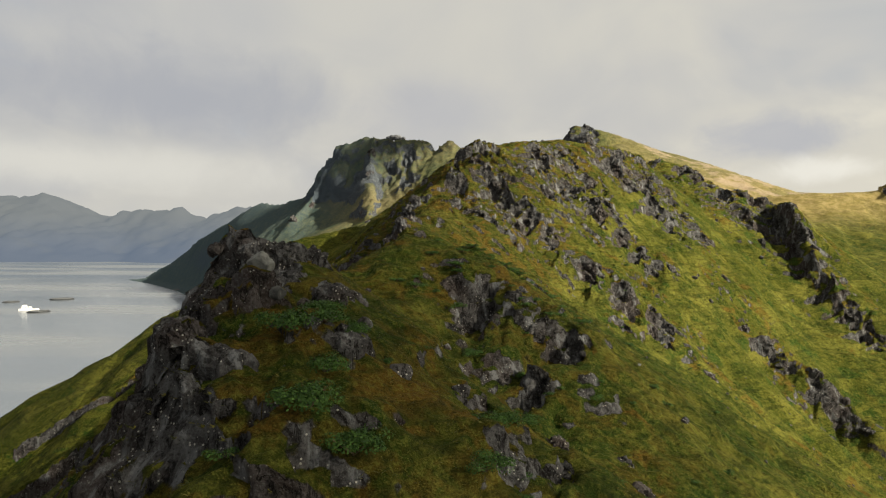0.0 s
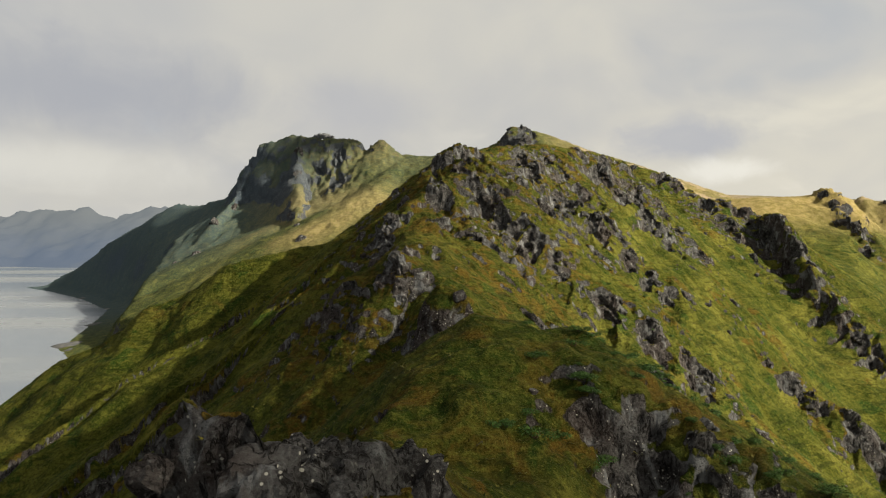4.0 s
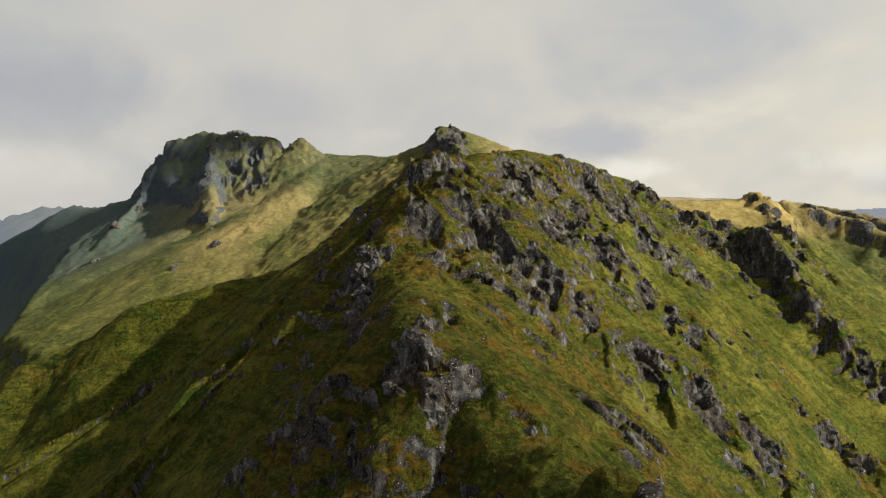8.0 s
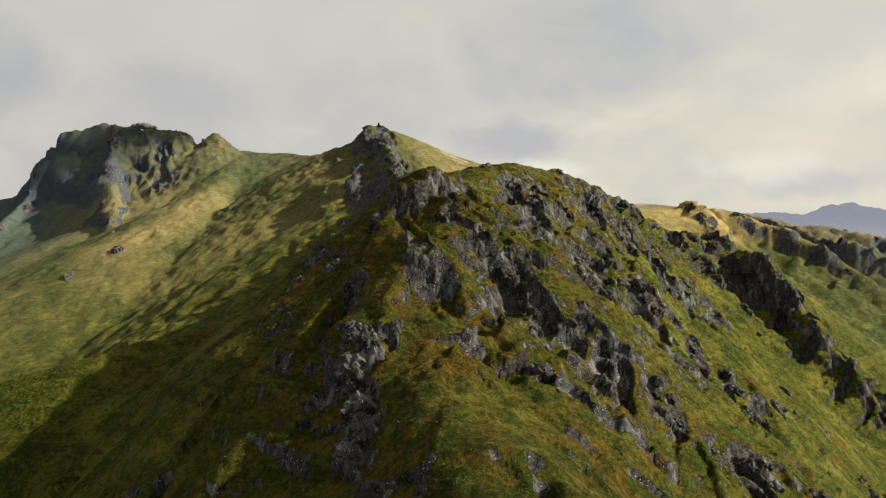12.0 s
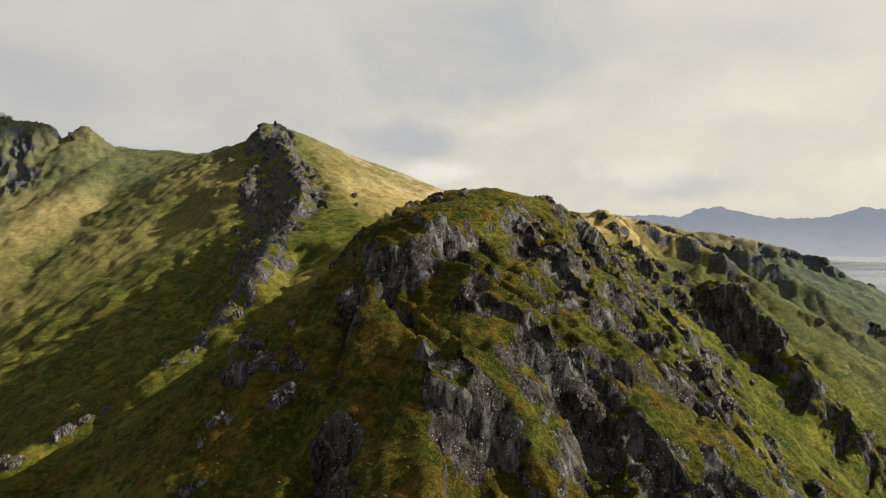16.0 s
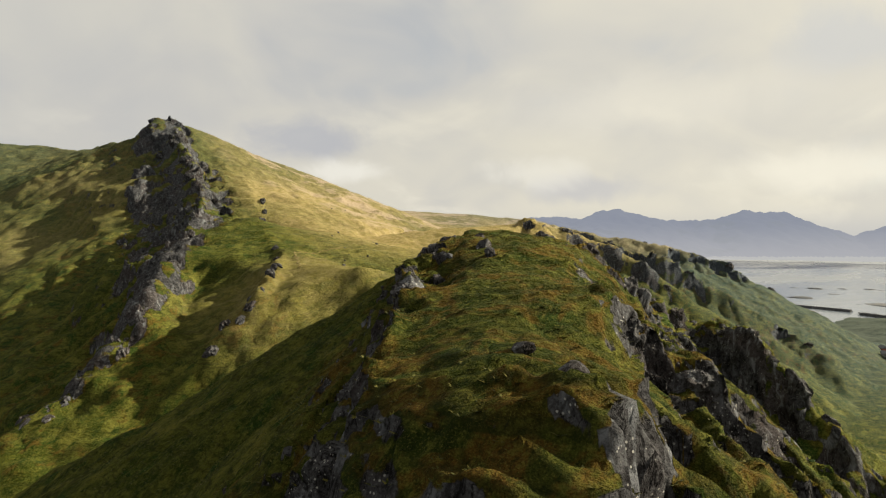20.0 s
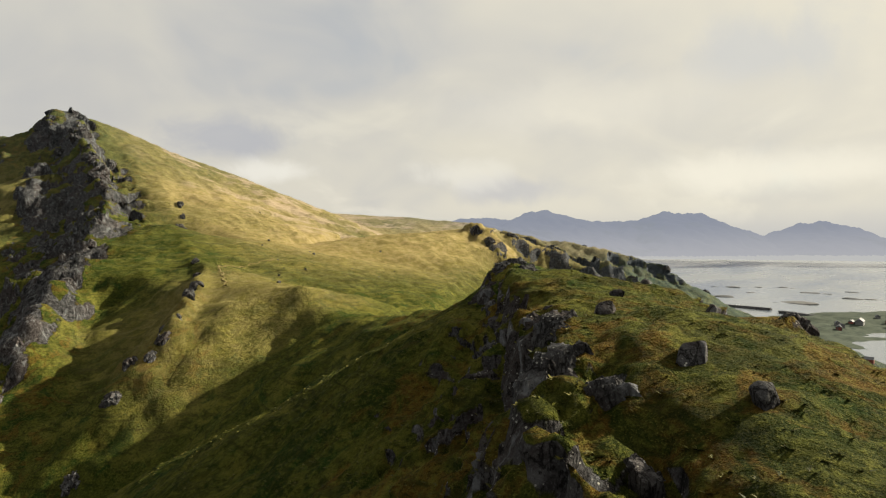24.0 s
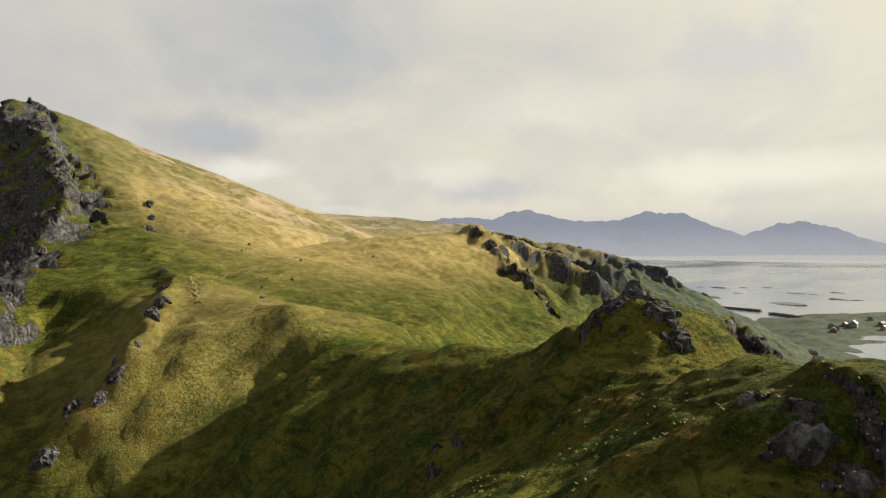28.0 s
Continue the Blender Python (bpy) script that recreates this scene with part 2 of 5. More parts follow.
# ---- the land: crest lines with slopes, rows of x, y, height, slope to the left, slope to the right, ruggedness ----
CRESTS = {
    "main": [(-2, -80, 90, .9, .8, .6), (-8, 0, 113, .9, .75, .7), (-10, 24, 119, .95, .7, .9), (-12, 40, 126, 1.0, .55, .9),
             (-17, 57, 129, 1.3, .6, .9), (-14, 74, 128.5, 1.0, .5, .6), (-6, 88, 131, 1.0, .6, .6), (-4, 99, 126.5, 1.0, .6, .8), (-3, 108, 129.5, .9, .6, 1),
             (-5, 126, 130, .9, .7, .6), (-7, 140, 135, .85, .7, .55), (-5, 160, 138.5, .85, .68, .55), (-2, 180, 143, .9, .68, .7),
             (-.5, 192, 147.5, 1.0, .68, .9), (1, 197, 151.5, 1.1, .68, 1)],
    "hill": [(1, 197, 151.5, .95, .85, .9), (5, 206.5, 156.6, .95, .9, .8), (8, 212, 159.4, .95, .9, .9), (12, 220, 165.5, .9, .95, .8), (36, 243, 170.6, .85, 1.05, .9),
             (48, 255, 171.8, .85, 1.05, .95), (62, 270, 173.6, .8, 1.05, .75), (70, 279, 172.8, .6, 1.0, .4), (83, 289, 170.5, .7, .95, .5), (98, 300, 166.5, .7, .95, .5),
             (107, 309, 173.6, .9, .9, 1), (116, 322, 166, .75, .7, .9), (125, 340, 160, .7, .6, .5), (136, 370, 155.5, .68, .5, .4),
             (150, 422, 149.5, .6, .4, .3)],
    "hill_edge": [(2.6, 211, 158.6, 1.0, .2, .9), (3.8, 215, 161.4, 1.1, .2, .9), (7.6, 226, 163.6, 1.1, .25, .9), (15.5, 234, 166.6, 1.0, .2, .9), (23, 243, 169.0, 1.0, .10, .9),
                  (34, 255, 171.2, .95, .08, .95), (48, 264.5, 172.8, .9, .10, .9), (60, 273.5, 173.6, .85, .15, .9), (69, 281, 172.8, .8, .2, .8)],
    "west_swell": [(-128, 155.4, 58, .8, .8, 0), (-110, 168, 72, .8, .8, 0), (-94.4, 178.4, 85.5, .75, .75, 0), (-74.4, 191.4, 99.5, .75, .75, 0), (-52.2, 201, 114, .75, .75, 0), (-40, 208, 120.5, .9, .9, 0)],
    "knoll": [(-6, 88, 131, .8, .6, .5), (3, 91, 131, .8, .55, .5), (10, 94, 127.5, .8, .6, .7), (17, 92, 121.5, .9, .8, .9), (24, 88, 112, 1, 1, 1)],
    "pinnacle": [(-24, 64, 129, 2.2, 3.0, 1), (-20.5, 60, 134.2, 2.0, 3.4, 1), (-15.5, 58, 132.6, .9, 3.0, 1), (-9.5, 52, 127.8, .7, 1.6, .7), (-8, 42, 124.5, .6, 1, .5)],
    "front_crag": [(-17.5, 41, 126.5, 2.5, 2.5, 1), (-16, 37.5, 127.6, 2.6, 2.2, 1), (-12.5, 36, 125, 2, 1.4, 1)],
    "notch_tower": [(-9.5, 107.5, 127, 2.0, 2.4, 1), (-7, 105.5, 134.2, 3.0, 3.6, 1), (-4, 104.8, 133.2, 3.0, 3.6, 1), (-1.5, 106, 128, 1.6, 2.0, 1)],
    "pale_crag": [(-16, 47.5, 128.5, 1.4, 1.6, 1), (-13, 43.7, 130.9, 2.0, 2.2, 1), (-11, 41, 127, 1.4, 1.5, 1)],
    "slab_rib": [(12, 196, 146, .9, 1.0, .9), (25, 182, 130.5, 1.1, 1.3, 1), (46, 174, 111, 1.1, 1.4, 1), (58, 169, 99.5, 1.0, 1.2, 1), (72, 158, 84, .9, 1.0, .9)],
    "mid_rib": [(30, 228, 163, .9, 1.1, .9), (42, 215, 149, 1.1, 1.4, 1), (58, 206, 134, 1.1, 1.3, 1), (74, 196, 117, 1.0, 1.1, 1)],
    "low_rib": [(95, 198, 103, .8, 1.0, .9), (108, 186, 93.5, .8, 1.2, 1), (124, 172, 78, .8, 1.0, 1)],
    "front_rock": [(-9, 146, 138, 1.2, .9, 1), (-10, 137, 135.5, 1.6, 1.0, 1), (-11.5, 131, 131, 1.6, 1.0, 1)],
    "ledge_rock": [(-8, 186, 141, 1.4, .9, 1), (-10, 178, 137.5, 1.8, 1.0, 1), (-13, 170, 131, 1.2, .9, 1)],
    "bluff": [(150, 422, 149.5, .8, .4, .3), (154, 446, 157.5, .8, .35, .3), (152, 475, 158.5, .4, .3, .25), (148, 500, 159.5, .3, .28, .2), (150, 535, 166, .5, .2, .25)],
    "bluff_edge": [(168, 438, 152, .8, .4, .25), (147, 445, 159.5, .9, .15, .25), (128, 454, 155.5, .9, .2, .25), (105, 455, 147.5, .95, .7, .5),
                   (91, 453, 128, 1.0, .9, .8), (79, 446, 119, .9, .9, .8)],
    "peak_crag": [(212, 952, 306.5, .9, .9, 1), (203, 890, 275, 1.0, 1.0, 1), (193, 820, 240, 1.0, 1.0, 1), (182, 765, 214, 1.0, 1.0, 1)],
    "col_to_peak": [(150, 535, 166, .55, .2, .2), (172, 620, 187, .34, .2, .4), (190, 720, 201, .36, .22, .5), (205, 860, 255, .42, .32, .6),
                    (210, 950, 306, .8, .4, .9)],
    "spur_rock": [(210, 948, 308, .55, .55, 1), (190, 800, 233, .40, .55, 1), (170, 725, 199, .34, .58, 1), (128, 615, 170, .31, .6, 1),
                  (72, 515, 138, .30, .62, 1), (52, 491, 110, .30, .65, 1), (24, 478, 92, .34, .65, 1), (-20, 466, 76, .34, .7, .9), (-70, 455, 60, .36, .7, .7)],
    "rib_low": [(148, 528, 164.5, .5, .9, .3), (130, 497, 156, .75, .9, .5), (104, 457, 147, .95, .9, .9), (91, 454, 128, .9, .7, 1), (79, 447, 119.5, .9, .7, 1),
                (50, 425, 88, .8, .7, .6)],
    "left_spur": [(0, 230, 148, .8, .8, .6), (-8, 234, 143.5, .75, .8, .5), (-28, 236, 139.5, .85, .8, .4), (-54, 235, 131.5, 1.05, .8, .4),
                  (-77, 238, 119, .85, .8, .3), (-107, 245, 101, .7, .8, .3), (-150, 255, 75, .7, .7, .3), (-230, 275, 24, .6, .6, .3)],
    "face_rib": [(64, 254, 164, 1.6, 1.0, 1), (69, 244, 157, 2.2, 1.2, 1), (77, 237, 147, 2.0, 1.2, 1), (88, 226, 129, 1.6, 1.2, 1),
                 (97, 216, 113, 1.2, 1.1, .9)],
    "bump_rib": [(110, 308, 171.5, .9, .9, 1), (126, 296, 162, .8, .9, 1), (137, 287, 156.5, .9, 1.2, 1), (134, 271, 143, 1.8, 1.4, 1),
                 (131, 258, 127, 1.5, 1.3, 1)],
    "tower_rib": [(137, 289, 155, .7, .7, .6), (150, 284, 150.5, .7, .8, .7), (149, 268, 148.5, 1.05, 1.9, .8), (147, 250, 131, 1.0, 1.8, .8),
                  (149, 236, 116, .95, 1.4, .8), (158, 214, 94, .9, 1.1, .8), (176, 186, 66, .9, .9, .7)],
    "right_floor": [(150, 284, 149, .8, .8, .4), (200, 300, 112, .8, .7, .4), (270, 330, 62, .6, .6, .4)],
    "peak_right": [(212, 954, 308, .9, .9, .6), (240, 975, 305, .5, .6, .4), (262, 992, 300, .45, .5, .4), (330, 1000, 280, .4, .42, .3), (440, 1000, 227, .3, .3, .2),
                   (540, 1000, 216, .3, .27, .2), (690, 960, 211, .3, .28, .2), (760, 900, 203, .4, .4, .3)],
    "plateau": [(210, 640, 176, .7, .5, .15), (260, 630, 172, .15, .3, .15), (346, 600, 181, .1, .48, .25), (415, 585, 186, .1, .8, .6)],
    "plateau_edge": [(415, 585, 186, .1, .8, .6), (500, 655, 187, .1, .95, .5), (610, 735, 187, .1, .95, .5), (740, 810, 189, .15, .9, .5)],
    "rib_between": [(645, 730, 183, .7, .7, .5), (655, 650, 162, .75, .8, .8), (669, 580, 138, .8, .8, 1), (690, 520, 102, .7, .8, 1), (720, 450, 55, .6, .6, .7)],
    "knob_rib": [(420, 588, 190.5, .7, .8, 1), (404, 545, 166, .9, .9, 1), (392, 505, 140, .8, .8, 1), (380, 470, 112, .7, .7, .8)],
    "rib_second": [(505, 640, 184.5, .6, .6, .6), (545, 598, 166, .7, .8, 1), (560, 570, 148, .8, .8, 1), (580, 520, 112, .7, .7, .9),
                   (600, 470, 75, .6, .6, .6)],
    "rib_third": [(760, 790, 180, .5, .5, .4), (835, 695, 159, .5, .55, .4), (862, 662, 149, .5, .6, .7), (888, 630, 133, .5, .6, .9),
                  (916, 600, 105, .5, .6, .9), (950, 560, 66, .5, .5, .6), (1000, 500, 20, .4, .4, .5)],
    "massif_base": [(-640, 2050, 120, .8, .95, .3), (-470, 1590, 225, .8, 1.0, .5), (-385, 1480, 215, .7, 1.0, .5), (-280, 1400, 240, .7, .85, .7),
                    (-210, 1345, 262, .7, .72, .6), (-60, 1300, 275, .7, .65, .5), (35, 1275, 308, .7, .56, .4), (115, 1245, 305, .6, .45, .3),
                    (165, 1160, 292, .5, .5, .3), (205, 1000, 296, .5, .6, .6)],
    "massif_block": [(-272, 1372, 268, 1.8, 1.3, .8), (-246, 1354, 300, 1.8, 1.6, .8), (-232, 1350, 336, 1.8, 1.7, .7), (-200, 1340, 343, 1.8, 1.6, .6),
                     (-166, 1330, 354, 1.8, 1.6, .7), (-140, 1322, 347, 1.8, 1.3, .6), (-36, 1290, 340, 1.8, 1.0, .6), (-22, 1287, 320, 1.5, .9, .5),
                     (16, 1276, 341, 1.3, .8, .6), (36, 1270, 320, 1, .6, .4)],
    "massif_crag": [(-150, 1320, 346, 2, 1.6, 1), (-146, 1230, 268, 1.6, 1.2, 1), (-128, 1100, 196, 1.2, .9, 1), (-122, 985, 130, 1, .8, 1),
                    (-124, 925, 100, 1, .8, .9), (-150, 860, 50, .8, .7, .7)],
    "massif_rib": [(-246, 1352, 268, 1.2, .9, 1), (-290, 1220, 170, 1.1, .8, 1), (-306, 1150, 85, .9, .7, 1), (-330, 1090, 40, .7, .7, .8)],
    "massif_grass": [(60, 1262, 308, .5, .5, .3), (-10, 1050, 218, .5, .5, .35), (-50, 960, 160, .5, .5, .4), (-70, 860, 95, .5, .5, .3)],
    "saddle_spur": [(175, 1120, 290, .45, .5, .3), (110, 900, 190, .42, .55, .4), (60, 770, 118, .42, .55, .4), (10, 700, 62, .45, .55, .3)],
    "cape": [(-470, 1590, 225, .8, .6, .5), (-640, 1760, 158, .7, .8, .5), (-800, 1900, 66, .5, .6, .4), (-930, 1960, 3, .3, .3, .3)],
    "left_coast": [(-120, 620, 22, .16, .2, .1), (-150, 760, 14, .14, .12, .1), (-190, 900, 10, .14, .1, .1), (-320, 1120, 7, .12, .1, .1),
                   (-410, 1320, 6, .12, .1, .1), (-570, 1580, 5, .12, .1, .2), (-735, 1780, 4, .12, .1, .2), (-935, 1912, 2, .1, .08, .2)],
    "right_coast": [(420, 120, 26, .1, .1, .2), (640, 300, 22, .1, .1, .2), (820, 420, 16, .1, .1, .2), (960, 480, 10, .1, .1, .2),
                    (1080, 520, 6, .08, .08, .2)],
}

# how far the top is rounded to the left and to the right of a crest, in metres
ROUND = {"hill": (8.0, 13.0), "main": (2.0, 4.0), "bluff": (4, 12), "peak_right": (30, 30), "plateau": (30, 20), "left_spur": (3, 3),
         "massif_base": (10, 10), "massif_grass": (12, 12), "saddle_spur": (12, 12), "left_coast": (40, 40), "right_coast": (40, 40)}

# rock that stands above its crest line: height and half width; and steps down beside a crest: left, right, from, to
FIN = {"peak_crag": (14, 27), "spur_rock": (9, 15), "rib_low": (3.5, 7), "knob_rib": (6, 14), "rib_second": (7, 16), "rib_third": (5, 18), "rib_between": (7, 16), "massif_crag": (10, 24),
       "massif_rib": (10, 24), "low_rib": (2.0, 5)}
# how far the bare rock spreads from a crest
WIDE = {"hill_edge": 8, "main": 16, "peak_crag": 42, "spur_rock": 26, "massif_crag": 55, "massif_rib": 55, "massif_block": 70, "knob_rib": 34, "rib_second": 34, "rib_third": 40,
        "rib_between": 34, "tower_rib": 14, "bump_rib": 12, "pinnacle": 12, "front_crag": 8, "notch_tower": 7, "slab_rib": 9, "mid_rib": 9, "low_rib": 10, "face_rib": 9}
# the fjord shore: y, x
SHORE_LINE = ((0, -260), (400, -280), (750, -300), (864, -376), (1101, -437), (1309, -492), (1562, -650), (1770, -812), (1910, -943), (2100, -1100))
CLIFF = {"hill_edge": (10.0, 0.0, .3, 3.2), "hill": (3.0, 0.0, 2.5, 9.0), "main": (2.5, 0.0, 2.0, 8.0)}
REACH = {"hill_edge": (300, 18), "bluff": (24, 140), "bluff_edge": (60, 22), "rib_low": (24, 60), "col_to_peak": (90, 220)}


# ribs and walls of bare rock: the line of the lip on the plan, the height of the face, its depth on the near side, how far it dies away behind
RIBS = (
    (((13, 203), (21, 195), (27, 186), (34, 179), (46, 173.5), (58, 170), (71, 158)), 3.8, 4.2, 13),
    (((17, 196.5), (20, 191), (25, 184)), 1.9, 2.2, 9),
    (((28, 230), (37, 221), (46, 214), (55, 208), (66, 200), (74, 195)), 4.2, 4.0, 11),
    (((22, 212), (30, 205), (37, 197), (43, 191)), 2.2, 2.4, 9),
    (((40, 236), (50, 228), (57, 221), (62, 215)), 3.2, 2.8, 9),
    (((64, 252), (68, 247.5), (74, 243), (84, 236), (91, 229)), 6.0, 3.8, 12),
    (((82, 270), (89, 258), (95, 246), (99, 237), (103, 230)), 5.2, 4.0, 10),
    (((72, 263), (79, 254), (86, 246)), 4.0, 3.0, 9),
    (((112, 306), (122, 296), (130, 287), (134, 276), (135, 266)), 5.0, 3.5, 8),
    (((143, 292), (147, 281), (148, 268), (148, 255), (147, 243), (152, 226), (160, 210)), 5.5, 3.6, 10),
    (((200, 930), (184, 830), (158, 730), (118, 622), (68, 515), (48, 490), (20, 476), (-20, 465), (-60, 455)), 15, 12, 34),
    (((146, 640), (168, 700), (186, 760), (198, 840), (206, 915)), 11, 10, 24),
    (((424, 584), (420, 545), (398, 500), (385, 470)), 9, 14, 34),
    (((516, 636), (548, 594), (564, 566), (584, 515)), 9, 14, 34),
    (((647, 718), (660, 640), (672, 575), (690, 520)), 9, 14, 34),
    (((838, 692), (868, 656), (894, 623), (920, 595)), 9, 14, 34),
    (((96, 199), (105, 191), (113, 183), (122, 174)), 3.6, 3.4, 9),
    (((-1, 214), (3, 211.5), (8, 211), (15, 214), (23, 219)), 4.4, 1.6, 16),
    (((-7, 203), (-2, 198.5), (3, 196.5), (8, 197.5), (12, 201)), 3.6, 2.4, 14),
    (((-8, 186), (-3, 183), (3, 182), (9, 184)), 2.2, 2.2, 12),
    (((26, 224), (34, 230), (43, 238), (52, 245)), 2.2, 2.6, 9),
    (((-4, 80), (2, 80), (8, 78), (13, 75), (18, 69)), 3.6, 2.6, 12),
    (((0, 70), (6, 68), (11, 64), (15, 58)), 2.8, 2.4, 12),
    (((-12, 141), (-9, 137), (-5, 134.5), (0, 134)), 2.4, 2.2, 10),
    (((-14, 168), (-9, 163), (-4, 160), (2, 158)), 2.0, 2.2, 10),
)


def right_of_crest(x, y):
    """How far a place lies to the right of the near ridge's crest."""
    return x - np.interp(y, (0, 100, 196, 220, 243, 255, 270, 289, 309, 345), (-8, -5, 1, 12, 36, 48, 62, 83, 107, 126))


@functools.lru_cache(maxsize=None)
def ways(seed):
    turn = np.random.default_rng(seed).random((256, 256)) * 2 * np.pi
    return np.cos(turn), np.sin(turn)


def grain2(x, y, seed):
    """Smooth noise between about -1 and 1 on the plan."""
    gx, gy = ways(seed)
    xi, yi = np.floor(x).astype(int), np.floor(y).astype(int)
    u, v = x - xi, y - yi
    a, b = u * u * u * (u * (u * 6 - 15) + 10), v * v * v * (v * (v * 6 - 15) + 10)

    def corner(i, j):
        p, q = (xi + i) % 256, (yi + j) % 256
        return gx[p, q] * (u - i) + gy[p, q] * (v - j)

    low = corner(0, 0) * (1 - a) + corner(1, 0) * a
    high = corner(0, 1) * (1 - a) + corner(1, 1) * a
    return (low * (1 - b) + high * b) * 1.5


def layers(x, y, seed, octaves, gain=.5):
    return sum(grain2(x * 2 ** n + 7.3 * n, y * 2 ** n - 3.1 * n, seed + n) * gain ** n for n in range(octaves))


def from_crest(x, y, rows, round_left=1.5, round_right=1.5, fin=(0, 1), cliff=(0, 0, 1, 2), reach=None, wide=18):
    """Height and ruggedness that one crest line gives at the places x, y."""
    best, rugged = np.full(x.shape, -400.0), np.zeros(x.shape)
    for (x0, y0, z0, l0, r0, g0), (x1, y1, z1, l1, r1, g1) in zip(rows, rows[1:]):
        dx, dy = x1 - x0, y1 - y0
        size = math.hypot(dx, dy)
        s = np.clip(((x - x0) * dx + (y - y0) * dy) / size ** 2, 0, 1)
        ox, oy = x - x0 - s * dx, y - y0 - s * dy
        far = np.sqrt(ox * ox + oy * oy)
        side = (dx * oy - dy * ox) / (size * np.maximum(far, 1e-6))
        left, right = l0 + s * (l1 - l0), r0 + s * (r1 - r0)
        slope = (left + right) / 2 + side * (left - right) / 2
        bend = (round_left + round_right) / 2 + side * (round_left - round_right) / 2
        height = z0 + s * (z1 - z0) - slope * (np.sqrt(far * far + bend ** 2) - bend)
        if reach:  # past this distance the flank falls away
            height = height - .9 * np.maximum(0, far - reach[1] - (reach[0] - reach[1]) * step(side, -.03, .24))
        if fin[0]:
            height = height + fin[0] * (np.exp(-(far / fin[1]) ** 2) - .35)
        if cliff[0] or cliff[1]:
            k = np.clip((far - cliff[2]) / (cliff[3] - cliff[2]), 0, 1)
            height = height - np.clip((g0 + s * (g1 - g0) - .45) * 2, 0, 1) * np.where(side > 0, cliff[0], cliff[1]) * k * k * (3 - 2 * k) * np.abs(side)
        rugged = np.where(height > best, (g0 + s * (g1 - g0)) * (.45 + .55 * np.exp(-(far / wide) ** 2)), rugged)
        best = np.maximum(best, height)
    return best, rugged


def rough_land(x, y, soft=3.2):
    """All crests together, with softened valleys, before any noise."""
    top, rugged = np.full(x.shape, -30.0), np.zeros(x.shape)
    for name, rows in CRESTS.items():
        h, g = from_crest(x, y, rows, *ROUND.get(name, (1.5, 1.5)), FIN.get(name, (0, 1)), CLIFF.get(name, (0, 0, 1, 2)), REACH.get(name), WIDE.get(name, 18))
        if name in ("peak_right", "plateau", "plateau_edge"):  # the open upland ends at the col and the peak's west flank
            h = h - .8 * np.maximum(0, 185 - x) - .6 * np.maximum(0, 560 + .5 * np.maximum(0, x - 380) - y) * (name == "peak_right")
        if name == "plateau":  # and breaks off above the eastern valley
            h = h - .6 * np.maximum(0, (x - 330) * .8 - (y - 440) * .6)
        if name in ("bluff", "col_to_peak", "bluff_edge"):
            h = h - .6 * np.maximum(0, (x - 150) * .51 - (y - 410) * .86)
        k = np.clip(.5 + (h - top) / (2 * soft), 0, 1)
        top = top * (1 - k) + h * k + soft * k * (1 - k)
        rugged = rugged * (1 - k) + g * k
    inland = x - np.interp(y, [p[0] for p in SHORE_LINE], [p[1] for p in SHORE_LINE])
    return np.minimum(top, 3 + np.maximum(inland * .14, inland * 1.9 - 60)), rugged


def step(v, low, high):
    k = np.clip((v - low) / (high - low), 0, 1)
    return k * k * (3 - 2 * k)


def add_ribs(x, y, h, rock):
    """Lips of rock that stand out of the flank: a steep face on the near side, turf that runs up to the lip behind."""
    for n, (line, tall, deep, behind) in enumerate(RIBS):
        reach = 2.2 * behind
        xs, ys = [p[0] for p in line], [p[1] for p in line]
        pick = np.nonzero((x > min(xs) - reach) & (x < max(xs) + reach) & (y > min(ys) - reach) & (y < max(ys) + reach))
        if not len(pick[0]):
            continue
        px, py = x[pick], y[pick]
        far_off = max(1.0, deep / 4)
        px, py = px + 1.3 * far_off * layers(px / (6 * far_off), py / (6 * far_off), 411 + n, 3), py + 1.3 * far_off * layers(px / (6 * far_off), py / (6 * far_off), 511 + n, 3)
        best, signed, along = np.full(px.shape, 1e9), np.zeros(px.shape), np.zeros(px.shape)
        total = sum(math.dist(a, b) for a, b in zip(line, line[1:]))
        gone = 0.0
        for (x0, y0), (x1, y1) in zip(line, line[1:]):
            dx, dy = x1 - x0, y1 - y0
            size = math.hypot(dx, dy)
            k = np.clip(((px - x0) * dx + (py - y0) * dy) / size ** 2, 0, 1)
            ox, oy = px - x0 - k * dx, py - y0 - k * dy
            far = np.hypot(ox, oy)
            near = far < best
            best = np.where(near, far, best)
            signed = np.where(near, np.where(dx * oy - dy * ox > 0, far, -far), signed)
            along = np.where(near, (gone + k * size) / total, along)
            gone += size
        fade = step(along, 0, .14) * (1 - step(along, .82, 1))
        uneven = layers(along * total / (5 * far_off), along * 0 + n, 611 + n, 3)
        amp = tall * fade * np.clip(.7 + 1.3 * uneven, .12, 1.4)
        # the face breaks into two or three benches
        bench = step(signed, -deep, -.62 * deep) * .38 + step(signed, -.5 * deep, -.22 * deep) * .34 + step(signed, -.14 * deep, 0) * .28
        h[pick] += amp * (.3 * bench * np.exp(-(np.maximum(signed, 0) / behind) ** 1.5) - .7 * (1 - bench) * np.exp(-(np.maximum(-signed - deep, 0) / behind) ** 1.5))
        face = fade * step(signed, -1.5 * deep, -.95 * deep) * (1 - step(signed, .1, 1.6 * far_off)) * np.clip(.75 + 1.6 * uneven, .15, 1)
        rock[pick] = np.maximum(rock[pick], face)


